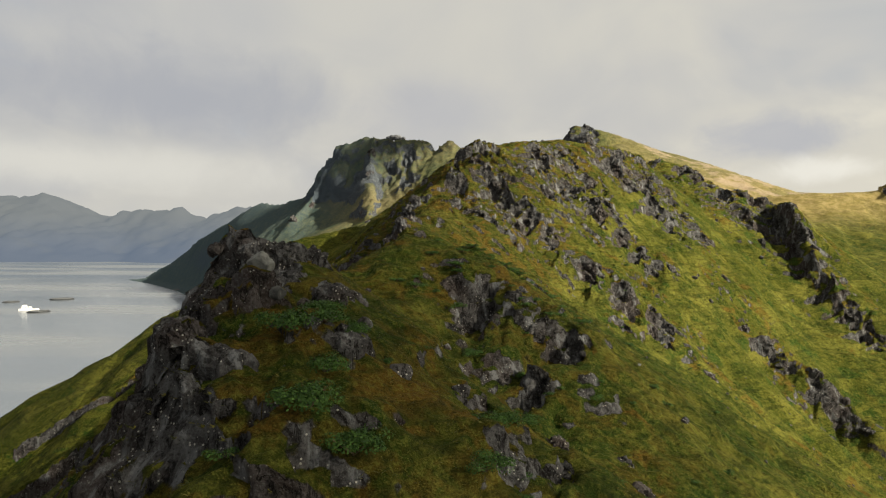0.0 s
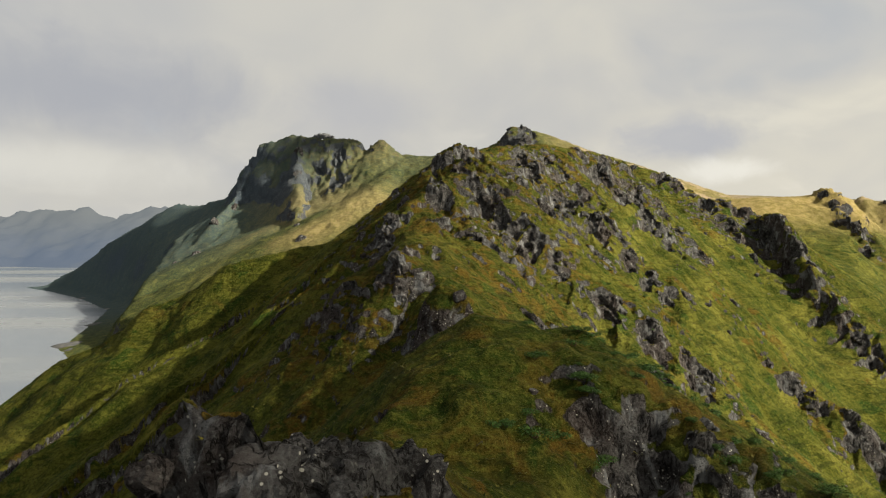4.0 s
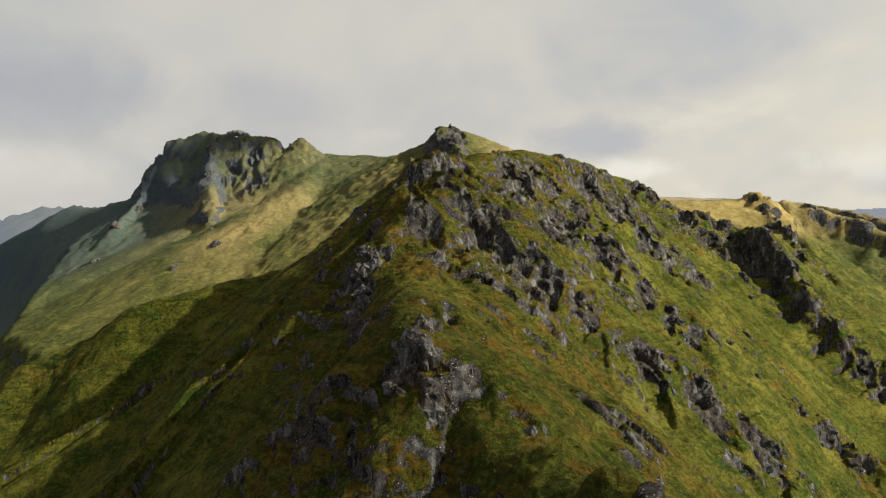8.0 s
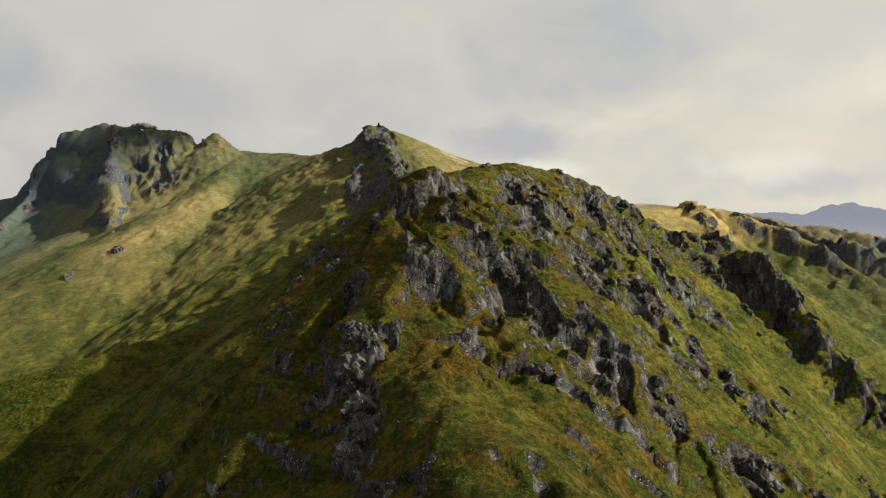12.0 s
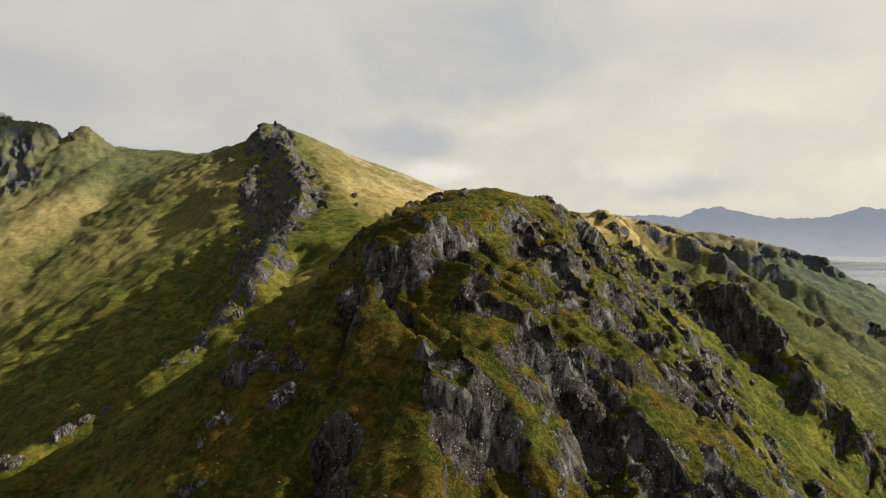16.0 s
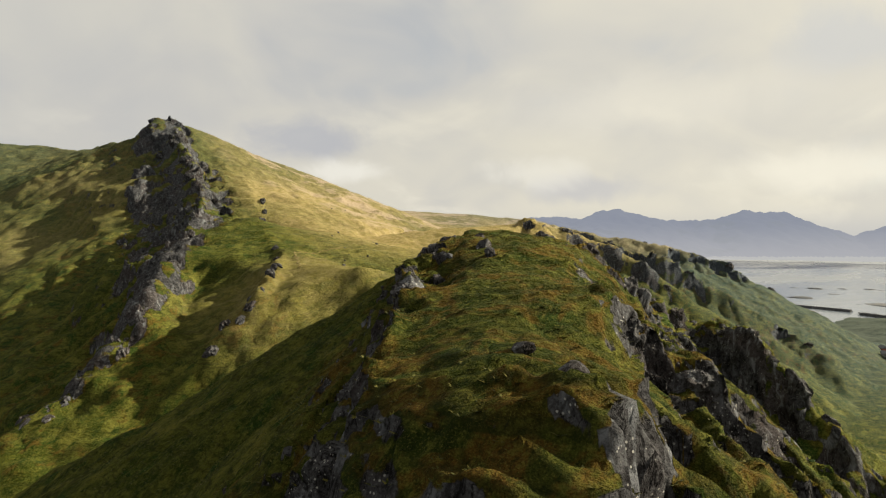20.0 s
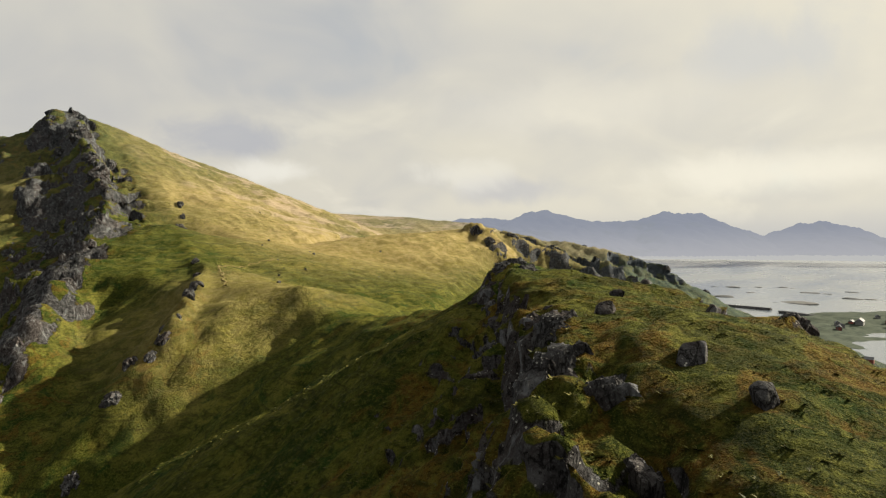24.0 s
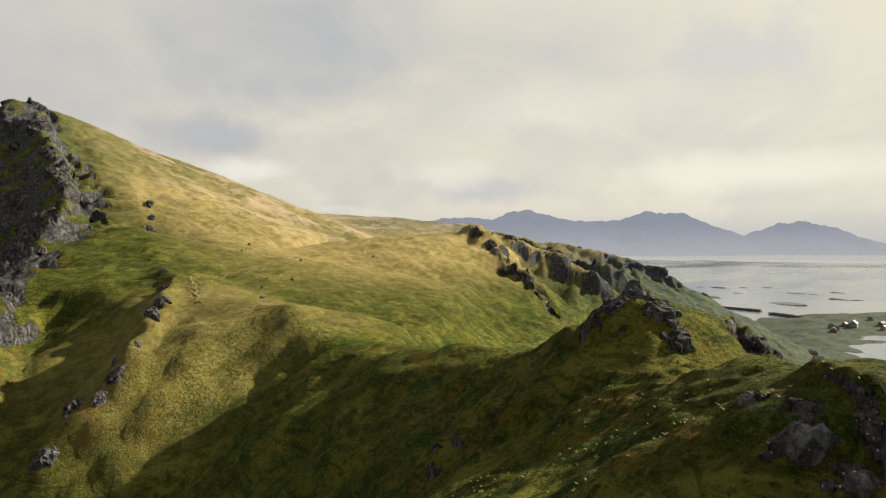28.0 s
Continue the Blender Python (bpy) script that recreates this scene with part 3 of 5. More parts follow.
# ---- mesh tools ----
def link_mesh(name, verts, faces, mat, parent=None, smooth=True):
    data = bpy.data.meshes.new(name)
    data.from_pydata(verts, [], faces)
    data.materials.append(mat)
    if smooth:
        data.polygons.foreach_set("use_smooth", [True] * len(data.polygons))
    data.update()
    ob = new(name, data)
    if parent is not None:
        ob.parent = parent
    return ob


def sheet_arrays(xs, ys, z):
    """Vertices and quads of a grid of heights."""
    gx, gy = np.meshgrid(xs, ys)
    verts = np.stack([gx, gy, z], -1).reshape(-1, 3)
    i = np.arange(len(ys) - 1)[:, None] * len(xs) + np.arange(len(xs) - 1)[None]
    quads = np.stack([i, i + 1, i + 1 + len(xs), i + len(xs)], -1).reshape(-1, 4)
    return verts, quads


def array_mesh(name, verts, quads, mat, fields=None):
    data = bpy.data.meshes.new(name)
    data.vertices.add(len(verts))
    data.vertices.foreach_set("co", verts.astype(np.float32).ravel())
    data.loops.add(quads.size)
    data.loops.foreach_set("vertex_index", quads.astype(np.int32).ravel())
    data.polygons.add(len(quads))
    data.polygons.foreach_set("loop_start", np.arange(0, quads.size, 4, dtype=np.int32))
    data.polygons.foreach_set("use_smooth", np.ones(len(quads), bool))
    data.materials.append(mat)
    for key, values in (fields or {}).items():
        layer = data.attributes.new(key, "FLOAT", "POINT")
        layer.data.foreach_set("value", values.astype(np.float32))
    data.update(calc_edges=True)
    data.validate()
    return new(name, data)


def land(x, y):
    """The finished ground: crests, then ribs of rock, ledges, hummocks and tussocks."""
    bend = .7 + 1.2 * step(y, 70, 160) + 2.0 * step(y, 300, 420)
    bend_x = x + bend * layers(x / 17, y / 17, 11, 2)
    bend_y = y + bend * layers(x / 17, y / 17, 21, 2)
    h, g = rough_land(bend_x, bend_y)
    away = step(np.hypot(x - 30, y - 180), 260, 700)
    size = 1 + 3.0 * away
    above = step(h, 2, 14)
    # ribs of rock that run down the sunward flank
    along, across = (x * .72 - y * .69), (x * .69 + y * .72)
    band = step(layers(across / (15 * size), along / (42 * size), 35, 2), -.12, .22)
    band = np.maximum(band, step(-x, 9, 14) * step(80 - y, 0, 8))
    # the dark face left of the hill's crest, and the rocky backbone of the peak
    d = right_of_crest(x, y)
    band = np.maximum(band, step(-d - np.interp(y, (236, 254), (9, 0)), 0, 4) * step(y, 196, 212) * (1 - step(y, 284, 298)) * (1 - step(-d, 22, 34)))
    spine = np.abs(x - np.interp(y, (515, 615, 660, 725, 765, 952), (68, 116, 134, 150, 166, 204))) / np.interp(y, (500, 560, 640, 720, 800, 900), (9, 16, 34, 42, 40, 30))
    spine = step(1.3 - spine, 0, .5) * step(y, 500, 520) * (1 - step(y, 955, 970))
    spine = spine * step(layers(x / 22, y / 30, 87, 4, .65), -.40, .12)
    band, g = np.maximum(band, spine), np.maximum(g, .95 * spine)
    # broken rock under the front knoll
    front = step(x, -3, 3) * (1 - step(x, 17, 26)) * step(y, 30, 38) * (1 - step(y, 78, 90)) * step(layers(x / 7, y / 9, 88, 3), -.15, .15)
    g = np.maximum(g, .85 * front)
    # turf on the sunny side of the hill's top
    g = g * (1 - .8 * step(d + np.interp(y, (236, 254), (12, 2)), 0, 4) * (1 - step(d, 13, 22)) * step(y, 216, 236) * (1 - step(y, 286, 300)))
    g = np.clip(g * (.38 + .8 * band), 0, 1)
    # the walls of the great block above the fjord
    wall = step(x, -320, -285) * (1 - step(x, -70, -20)) * step(y, 1130, 1190) * step(h, 190, 225) * (1 - step(h, 318, 334))
    h = h + wall * (7 * layers(x / 26, y / 60, 401, 3) + 5 * np.abs(layers(x / 12, y / 40, 405, 2)))
    pin = step(-x - np.interp(y, (30, 60), (9.5, 11)), 0, 2.5) * (1 - step(-x, 23, 29)) * step(y, 30, 35) * (1 - step(y, 63, 69)) * step(layers(x / 4, y / 5, 409, 3), -.42, .05)
    low = step(17 - np.abs(x - np.interp(y, (455, 466, 478, 491, 515, 615), (-65, -20, 24, 50, 70, 122))), 0, 7) * step(y, 452, 458) * (1 - step(y, 605, 620))
    rock = 1.35 * spine + .8 * front + 1.1 * pin + 1.2 * low * step(layers(x / 9, y / 12, 410, 3), -.3, .1) + 1.2 * wall * step(layers(x / 40, y / 60, 408, 3), -.35, .1)
    # ledges that slant down the sunward flank: a short rock face towards the south-west, turf above it
    flank = step(d, -7, 5) * (1 - step(d + 9 * layers(x / 16, y / 16, 36, 2), 44, 60)) * step(y, 96, 116) * (1 - step(y, 262, 292)) * (1 - away)
    top = step(d + np.interp(y, (232, 250), (9, 10)), 0, 3) * (1 - step(d, 9, 17)) * step(y, 214, 228) * (1 - step(y, 286, 298))
    flank, g = flank * (1 - .9 * top), g * (1 - .6 * top)
    pick = np.nonzero(flank > .01)
    px, py, pa, pc = x[pick], y[pick], along[pick], across[pick]
    for wide, tall, seed, most in ((9.5, 2.2, 331, .26), (4.1, .95, 341, .30)):
        u = (pc + .55 * wide * layers(pa / (3.6 * wide), pc / (2.2 * wide), seed, 3) + .14 * wide * layers(px / 2.5, py / 2.5, seed + 5, 2)) / wide
        part_of = u - np.floor(u)
        strong = step(layers(np.floor(u) * .73, pa / (2.1 * wide), seed + 8, 2), .02, .46) * flank[pick]
        h[pick] += tall * strong * (step(part_of, 0, most) - part_of)
        face = strong * step(part_of, -.02, .05) * (1 - step(part_of, most * .8, most * 1.3)) * (.9 if wide > 5 else .7)
        rock[pick] = np.maximum(rock[pick], face)
    # broken ledges
    crag = layers(x / (10 * size), y / (10 * size), 41, 3)
    ledge = np.tanh(4.0 * (crag - .12))
    calm = 1 - .75 * flank
    h = h + g * above * size * .95 * (ledge - .3) * calm
    block = layers(x / (3.2 * size), y / (3.2 * size), 51, 2)
    h = h + g * g * above * size * .42 * np.tanh(4.0 * block) * calm
    chip = layers(x / (1.3 * size), y / (1.3 * size), 55, 2)
    h = h + g * g * above * size * .16 * np.tanh(4.0 * chip)
    add_ribs(x, y, h, rock)
    # the shaded side of the ridge is rocky under the crest
    shade = step(-d, 1, 6) * (1 - step(-d + 8 * crag, 22, 38)) * step(y, 92, 110) * (1 - step(y, 300, 318)) * step(layers(x / 6, y / 9, 47, 4, .6), -.05, .25)
    rock = np.maximum(rock, .62 * shade)
    # sheep terraces on the face under the bluff
    terrace = step(x, 88, 100) * (1 - step(x, 150, 165)) * step(y, 395, 410) * (1 - step(y, 448, 458))
    u = (h + 1.2 * layers(x / 9, y / 9, 48, 2)) / 1.9
    h = h + terrace * .8 * (step(u - np.floor(u), 0, .5) - (u - np.floor(u)))
    # a hollow under the peak
    h = h - 15 * np.exp(-(((x - 200) / 25) ** 2 + ((y - 650) / 40) ** 2) ** 1.6)
    # gullies, hummocks and tussocks
    h = h + above * 1.2 * (1 - .75 * away) * layers(across / (17 * size), along / (70 * size), 85, 2)
    h = h + above * (.35 * (1 + .5 * away) * layers(x / (7 * size), y / (7 * size), 61, 2) + .24 * layers(x / 2.1, y / 2.1, 71, 2) * (1 - away))
    h = h + above * away * 2.6 * layers(x / 60, y / 60, 81, 3) * (.2 + 1.2 * g)
    rock = rock * (1 - .45 * top)
    g = np.clip(np.maximum(g - .08, .9 * rock), 0, 1)
    return h, g, np.clip(rock, 0, 1.4)


def grain3(p, seed):
    """Smooth noise in space for rows of points."""
    rng = np.random.default_rng(seed)
    table = rng.random((64, 64, 64)).astype(np.float32) * 2 - 1
    i = np.floor(p).astype(int)
    f = p - i
    f = f * f * (3 - 2 * f)
    out = 0
    for a in (0, 1):
        for b in (0, 1):
            for c in (0, 1):
                w = (f[:, 0] if a else 1 - f[:, 0]) * (f[:, 1] if b else 1 - f[:, 1]) * (f[:, 2] if c else 1 - f[:, 2])
                out = out + w * table[(i[:, 0] + a) % 64, (i[:, 1] + b) % 64, (i[:, 2] + c) % 64]
    return out


def facets(p, seed):
    """Broken stone: for rows of points, a height from the nearest cell's tilted face, and the way to the next cell."""
    rng = np.random.default_rng(seed)
    spot = rng.random((32, 32, 32, 3)).astype(np.float32)
    tilt = (rng.random((32, 32, 32, 4)) - .5).astype(np.float32)
    p = p.astype(np.float32)
    base = np.floor(p).astype(np.int32)
    first, second = np.full(len(p), 9, np.float32), np.full(len(p), 9, np.float32)
    height = np.zeros(len(p), np.float32)
    for a in (-1, 0, 1):
        for b in (-1, 0, 1):
            for c in (-1, 0, 1):
                i = base + np.array((a, b, c), np.int32)
                k = (i[:, 0] % 32, i[:, 1] % 32, i[:, 2] % 32)
                d = p - i - spot[k]
                far = np.sqrt((d * d).sum(1))
                t = tilt[k]
                near = far < first
                second = np.where(near, first, np.minimum(second, far))
                first = np.where(near, far, first)
                height = np.where(near, t[:, 3] + 1.1 * (d * t[:, :3]).sum(1), height)
    return height, second - first


def roughen(verts, wide, high, g, size):
    """Pushes the sheet out along its normals into blocks and clefts where it is steep and stony."""
    p = verts.reshape(high, wide, 3)
    du, dv = np.gradient(p, axis=1), np.gradient(p, axis=0)
    normal = np.cross(du, dv)
    normal /= np.linalg.norm(normal, axis=-1, keepdims=True)
    steep = step(1 - normal[..., 2], .18, .46).ravel() * (.12 + .88 * g)
    size = np.clip(np.hypot(verts[:, 0] - 25, verts[:, 1] - 150) / 110, size, 8)
    pick = np.nonzero((steep > .03) & (verts[:, 2] > -10))[0]
    size = size[pick, None]
    q = verts[pick]
    # beds lean, so that blocks break along tilted planes
    turn = np.stack([(q[:, 0] * .55 - q[:, 1] * .5 - q[:, 2] * .67) * .42, (q[:, 0] * .69 + q[:, 1] * .72), q[:, 2] * .75 + q[:, 0] * .35], -1) / size
    turn = turn + .8 * np.stack([grain3(turn / 2.4, 205), grain3(turn / 2.4, 206), grain3(turn / 2.4, 207)], -1)
    tall, seam = facets(turn / 4.2, 211)
    block = 1.3 * tall - .5 * np.exp(-seam / .06)
    tall, seam = facets(turn / 1.7, 212)
    block += .65 * tall - .3 * np.exp(-seam / .09)
    block += np.tanh(2.6 * grain3(turn / .95, 203)) * .26 + np.tanh(2.6 * grain3(turn / 7.0, 204)) * .6
    block = np.clip(block, -1.1, .9)
    out = verts.copy()
    out[pick] += normal.reshape(-1, 3)[pick] * (block * steep[pick] * size[:, 0])[:, None]
    return out, steep


def spaced(*runs):
    """Grid lines from runs of (start, end, step)."""
    out = []
    for a, b, s in runs:
        out += list(np.linspace(a, b, max(2, round((b - a) / s) + 1))[:-1])
    return np.array(out + [runs[-1][1]])


def ground_tile(xs, ys, rough, hole=None, sink=0.0):
    gx, gy = np.meshgrid(xs, ys)
    z, g, rock = land(gx, gy)
    verts, quads = sheet_arrays(xs, ys, z)
    verts, steep = roughen(verts, len(xs), len(ys), g.ravel(), rough)
    if hole:
        x0, x1, y0, y1 = hole
        inside = (verts[:, 0] > x0) & (verts[:, 0] < x1) & (verts[:, 1] > y0) & (verts[:, 1] < y1)
        verts[inside, 2] -= sink
        quads = quads[~inside[quads].all(1)]
    return verts, quads, g.ravel(), rock.ravel()


NEAR = {}


def build_ground():
    near = ground_tile(spaced((-120, -60, .6), (-60, 95, .37), (95, 175, .5)), spaced((6, 20, .8), (20, 300, .37), (300, 345, .6)), 1.0)
    middle = ground_tile(spaced((-420, -120, 5), (-120, 520, 2.3), (520, 1000, 4)), spaced((-160, 6, 8), (6, 345, 3.2), (345, 960, 2.3), (960, 1400, 4)), 2.6,
                         (-119, 174, 7.5, 344), 4.0)
    outer = ground_tile(spaced((-1500, -420, 22), (-420, 1000, 20), (1000, 1500, 22)), spaced((-500, -160, 25), (-160, 1400, 20), (1400, 2400, 18)), 6.0,
                        (-415, 995, -150, 1390), 6.0)
    verts = np.concatenate([t[0] for t in (near, middle, outer)])
    quads = np.concatenate([near[1], middle[1] + len(near[0]), outer[1] + len(near[0]) + len(middle[0])])
    g = np.concatenate([t[2] for t in (near, middle, outer)])
    rock = np.concatenate([t[3] for t in (near, middle, outer)])
    x, y, z = verts.T
    # straw-coloured upland grass beyond the col, bare trodden earth on the open plateau
    patch = layers(x / 120, y / 120, 91, 3)
    dry_lit = step(y + .25 * x, 470, 700) * step(x - 146 - .144 * (y - 506), 0, 70) * step(z, 135, 165) * (.75 + .5 * patch)
    dry_lit = np.maximum(dry_lit, .5 * step(y, 700, 900) * (.6 + patch) * (1 - step(np.abs(x + 20), 120, 260)))
    # bluff grass paled as well, sunlight put into its colour
    dry_lit = np.maximum(dry_lit, (.32 + .4 * patch) * step(y, 418, 436) * (1 - step(y, 500, 540)) * step(x, 70, 100) * (1 - step(x, 165, 190)))
    dry_lit = dry_lit * (1 - .65 * step(z + 14 * patch, 212, 262))
    bare = step(layers(x / 60, y / 30, 95, 5, .7), -.15, .6) * step(y + .3 * (x - 300), 610, 740) * step(x, 230, 330) * step(z, 165, 185)
    # strength of the painted haze, growing with distance
    haze = .55 * step(np.hypot(x, y), 350, 2300) + .30 * step(-x, 0, 320) * step(y, 900, 1250) + .2 * step(x, 420, 800)
    d = right_of_crest(x, y)
    heath = step(d, -34, -8) * (1 - step(d + 10 * patch, 24, 52)) * (1 - step(y, 248, 286)) * (.55 + .45 * step(y, 108, 140))
    lush = 1 - step(y + 8 * patch, 100, 140)
    NEAR.update(verts=near[0], g=near[3])
    ground = array_mesh("ground", verts, quads, LAND, {"dry_lit": np.clip(dry_lit, 0, 1), "bare": bare, "heath": heath, "lush": lush, "haze": np.clip(haze, 0, .72), "crag": g, "rock": rock})
    return tagged(ground, "rugged grass-covered mountain ridge with rock ribs and ledges", "ground", kind="structure")


build_ground()


def build_sea():
    rings, spokes = spaced((200, 1200, 100), (1200, 4940, 220)), 96
    verts, faces = [(200, 500, 0)], []
    for r in rings:
        verts += [(200 + r * math.cos(a), 500 + r * math.sin(a), 0) for a in (2 * math.pi * k / spokes for k in range(spokes))]
    for k in range(spokes):
        faces.append((0, 1 + k, 1 + (k + 1) % spokes))
        for j in range(len(rings) - 1):
            a, b = 1 + j * spokes, 1 + (j + 1) * spokes
            faces.append((a + k, b + k, b + (k + 1) % spokes, a + (k + 1) % spokes))
    return tagged(link_mesh("water", verts, faces, SEA), "calm grey fjord water with faint ripples", "sea", kind="structure")


build_sea()


def cloud(name, where, size, seed, label, mat=CLOUD):
    """A heap of round billows with a ragged edge and a flat base."""
    rng = random.Random(seed)
    bm = bmesh.new()
    for k in range(26):
        a, r = rng.uniform(0, 2 * math.pi), math.sqrt(rng.random())
        ball = rng.uniform(.20, .42) * (1.15 - .6 * r)
        spot = Matrix.Translation((size * r * math.cos(a), size * .8 * r * math.sin(a), size * rng.uniform(0, .12)))
        bmesh.ops.create_icosphere(bm, subdivisions=3, radius=size * ball, matrix=spot @ Matrix.Diagonal((1, 1, .5, 1)))
    for v in bm.verts:
        v.co += Vector(v.co).normalized() * size * .06 * noise.fractal(v.co / size * 7, 1, 2, 4)
    data = bpy.data.meshes.new(name)
    bm.to_mesh(data)
    bm.free()
    data.polygons.foreach_set("use_smooth", [True] * len(data.polygons))
    data.materials.append(mat)
    ob = new(name, data)
    ob.location = where
    return tagged(ob, label, "cloud", kind="structure")


# unseen clouds added towards the sun, each to shade one spot of land
for spot, size, seed, away in (((-32, 42, 118), 74, 3, 4400), ((-14, 166, 185), 62, 8, 4400), ((-36, 132, 130), 40, 23, 4400), ((-208, 1338, 268), 100, 12, 3300), ((211, 363, -36), 105, 17, 4200)):
    cloud("cloud", Vector(spot) + SUN_WAY * away, size, seed, "unseen grey-white cumulus cloud added to shade the land below")


def far_range(name, rows, xs, ys, mat, label, lift=0.0):
    gx, gy = np.meshgrid(xs, ys)
    z, _ = from_crest(gx, gy, rows, 20, 20)
    near_foot = from_crest(gx, gy, [(a, b, 16, .05, .05, 0) for a, b, *_ in rows], 20, 20)[0]
    z = np.maximum(z, near_foot)
    z = z + step(z, 60, 200) * 14 * layers(gx / 75, gy / 75, 151, 3) + step(z, 5, 60) * (26 * layers(gx / 260, gy / 260, 131, 4) - 16 * np.abs(layers(gx / 140, gy / 140, 141, 3)))
    verts, quads = sheet_arrays(xs, ys, np.maximum(z, -12))
    if lift:  # raised off the sea so the foot fits the camera's view
        quads = quads[(verts[quads, 2] > 4).any(1)]
        verts[:, 2] = lift + verts[:, 2] * (1 - lift / 340)
    ob = array_mesh(name, verts, quads, mat)
    return tagged(ob, label, "mountains", kind="structure")


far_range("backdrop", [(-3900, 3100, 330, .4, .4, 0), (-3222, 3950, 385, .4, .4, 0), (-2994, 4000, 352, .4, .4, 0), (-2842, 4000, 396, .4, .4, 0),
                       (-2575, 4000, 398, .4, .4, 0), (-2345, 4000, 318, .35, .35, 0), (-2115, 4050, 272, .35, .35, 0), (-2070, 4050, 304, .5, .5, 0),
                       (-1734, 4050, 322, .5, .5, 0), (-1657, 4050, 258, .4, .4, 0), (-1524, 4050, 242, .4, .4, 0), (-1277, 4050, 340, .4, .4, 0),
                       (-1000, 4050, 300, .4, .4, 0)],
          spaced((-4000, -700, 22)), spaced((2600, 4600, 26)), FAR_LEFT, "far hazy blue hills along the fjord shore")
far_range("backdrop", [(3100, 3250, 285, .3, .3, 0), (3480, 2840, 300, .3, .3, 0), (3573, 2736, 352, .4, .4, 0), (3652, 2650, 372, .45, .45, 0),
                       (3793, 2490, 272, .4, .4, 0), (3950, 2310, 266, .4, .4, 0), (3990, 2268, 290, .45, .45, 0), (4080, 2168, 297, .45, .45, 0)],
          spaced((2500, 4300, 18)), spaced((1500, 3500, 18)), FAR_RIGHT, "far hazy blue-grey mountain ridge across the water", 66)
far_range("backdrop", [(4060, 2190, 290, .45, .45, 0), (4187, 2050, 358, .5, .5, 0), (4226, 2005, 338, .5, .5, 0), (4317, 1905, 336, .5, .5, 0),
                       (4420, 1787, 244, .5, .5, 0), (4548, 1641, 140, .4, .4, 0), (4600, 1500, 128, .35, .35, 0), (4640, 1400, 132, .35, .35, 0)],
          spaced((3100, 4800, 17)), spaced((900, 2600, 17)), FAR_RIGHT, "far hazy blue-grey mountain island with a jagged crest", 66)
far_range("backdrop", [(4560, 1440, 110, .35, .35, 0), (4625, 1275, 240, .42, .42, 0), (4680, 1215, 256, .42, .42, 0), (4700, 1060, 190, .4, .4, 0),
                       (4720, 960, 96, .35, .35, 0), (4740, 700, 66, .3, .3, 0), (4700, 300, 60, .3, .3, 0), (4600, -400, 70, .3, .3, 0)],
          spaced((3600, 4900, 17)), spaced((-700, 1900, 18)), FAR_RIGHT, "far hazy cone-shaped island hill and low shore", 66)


# ---- things ----
def simple(name, low, high, scale=2.0, rough=.9, bump=.4):
    """Plain weathered stuff that varies between two colours, and a little from one object to the next."""
    m, n, where, geo = material(name)
    lot = n.add("ShaderNodeObjectInfo").outputs["Random"]
    tone = n.math("ADD", n.noise(where, scale, 5, .65), n.math("MULTIPLY", n.math("SUBTRACT", lot, .5), .3))
    finish(n, n.mix(n.span(tone, .3, .7), low, high), rough, n.noise(where, scale * 3, 4), bump, .05, .2 if rough < .8 else .03)
    return m


def leaf_material(name, low, high):
    m, n, where, geo = material(name)
    isle = geo.outputs["Random Per Island"]
    tone = n.math("ADD", n.math("MULTIPLY", isle, .7), n.math("MULTIPLY", n.noise(where, .3, 3), .4))
    finish(n, n.mix(n.span(tone, .1, .9), low, high), .75, None, spec=.15)
    return m


def stone_material():
    m, n, where, geo = material("stone")
    colour, relief = rock_colour(n, where)
    finish(n, colour, .9, relief, .9, .3, .05)
    return m


STONE = stone_material()
PALE_STONE = simple("pale_stone", (.035, .036, .036), (.15, .152, .146), 1.2, .9, .8)
LEAF = leaf_material("shrub_leaves", (.010, .030, .005), (.040, .082, .014))
BLADE = leaf_material("grass_blades", (.014, .020, .003), (.095, .086, .014))
TWIG = simple("twig", (.03, .022, .015), (.08, .06, .04))
SKERRY = simple("skerry_rock", (.06, .062, .065), (.13, .13, .128), .12)
RUBBLE = simple("rubble", (.045, .047, .052), (.09, .09, .092), .25)
PLASTIC = simple("black_plastic_pipe", (.035, .038, .042), (.06, .062, .066), 1.0, .5)
NET = simple("net", (.07, .075, .08), (.11, .115, .12), 1.0)
HULL = simple("white_hull", (.55, .56, .57), (.70, .70, .70), .5, .5)
WALL_PALE = simple("pale_house_paint", (.11, .115, .12), (.20, .20, .195), .3, .7)
WALL_RED = simple("red_house_paint", (.16, .05, .04), (.24, .08, .06), .3, .7)
ROOF = simple("slate_roof", (.08, .085, .095), (.15, .155, .165), .5, .7)
GLASS = simple("dark_window_glass", (.05, .06, .07), (.08, .09, .10), 1.0, .15)
EARTH = simple("trodden_earth", (.085, .068, .028), (.14, .108, .05), .8)
SHORE = simple("low_shore_land", (.016, .026, .020), (.055, .066, .050), .06)


def height_at(x, y):
    z = land(np.array([[float(x)]]), np.array([[float(y)]]))[0]
    return float(z[0, 0])


def part(name, bm, mat, parent=None, label="", smooth=False):
    """Links a bmesh as one mesh object, under a thing or alone."""
    data = bpy.data.meshes.new(name)
    bm.to_mesh(data)
    bm.free()
    if smooth:
        data.polygons.foreach_set("use_smooth", [True] * len(data.polygons))
    data.materials.append(mat)
    ob = new(name, data)
    if parent is not None:
        ob.parent = parent
    if label:
        tagged(ob, label)
    return ob


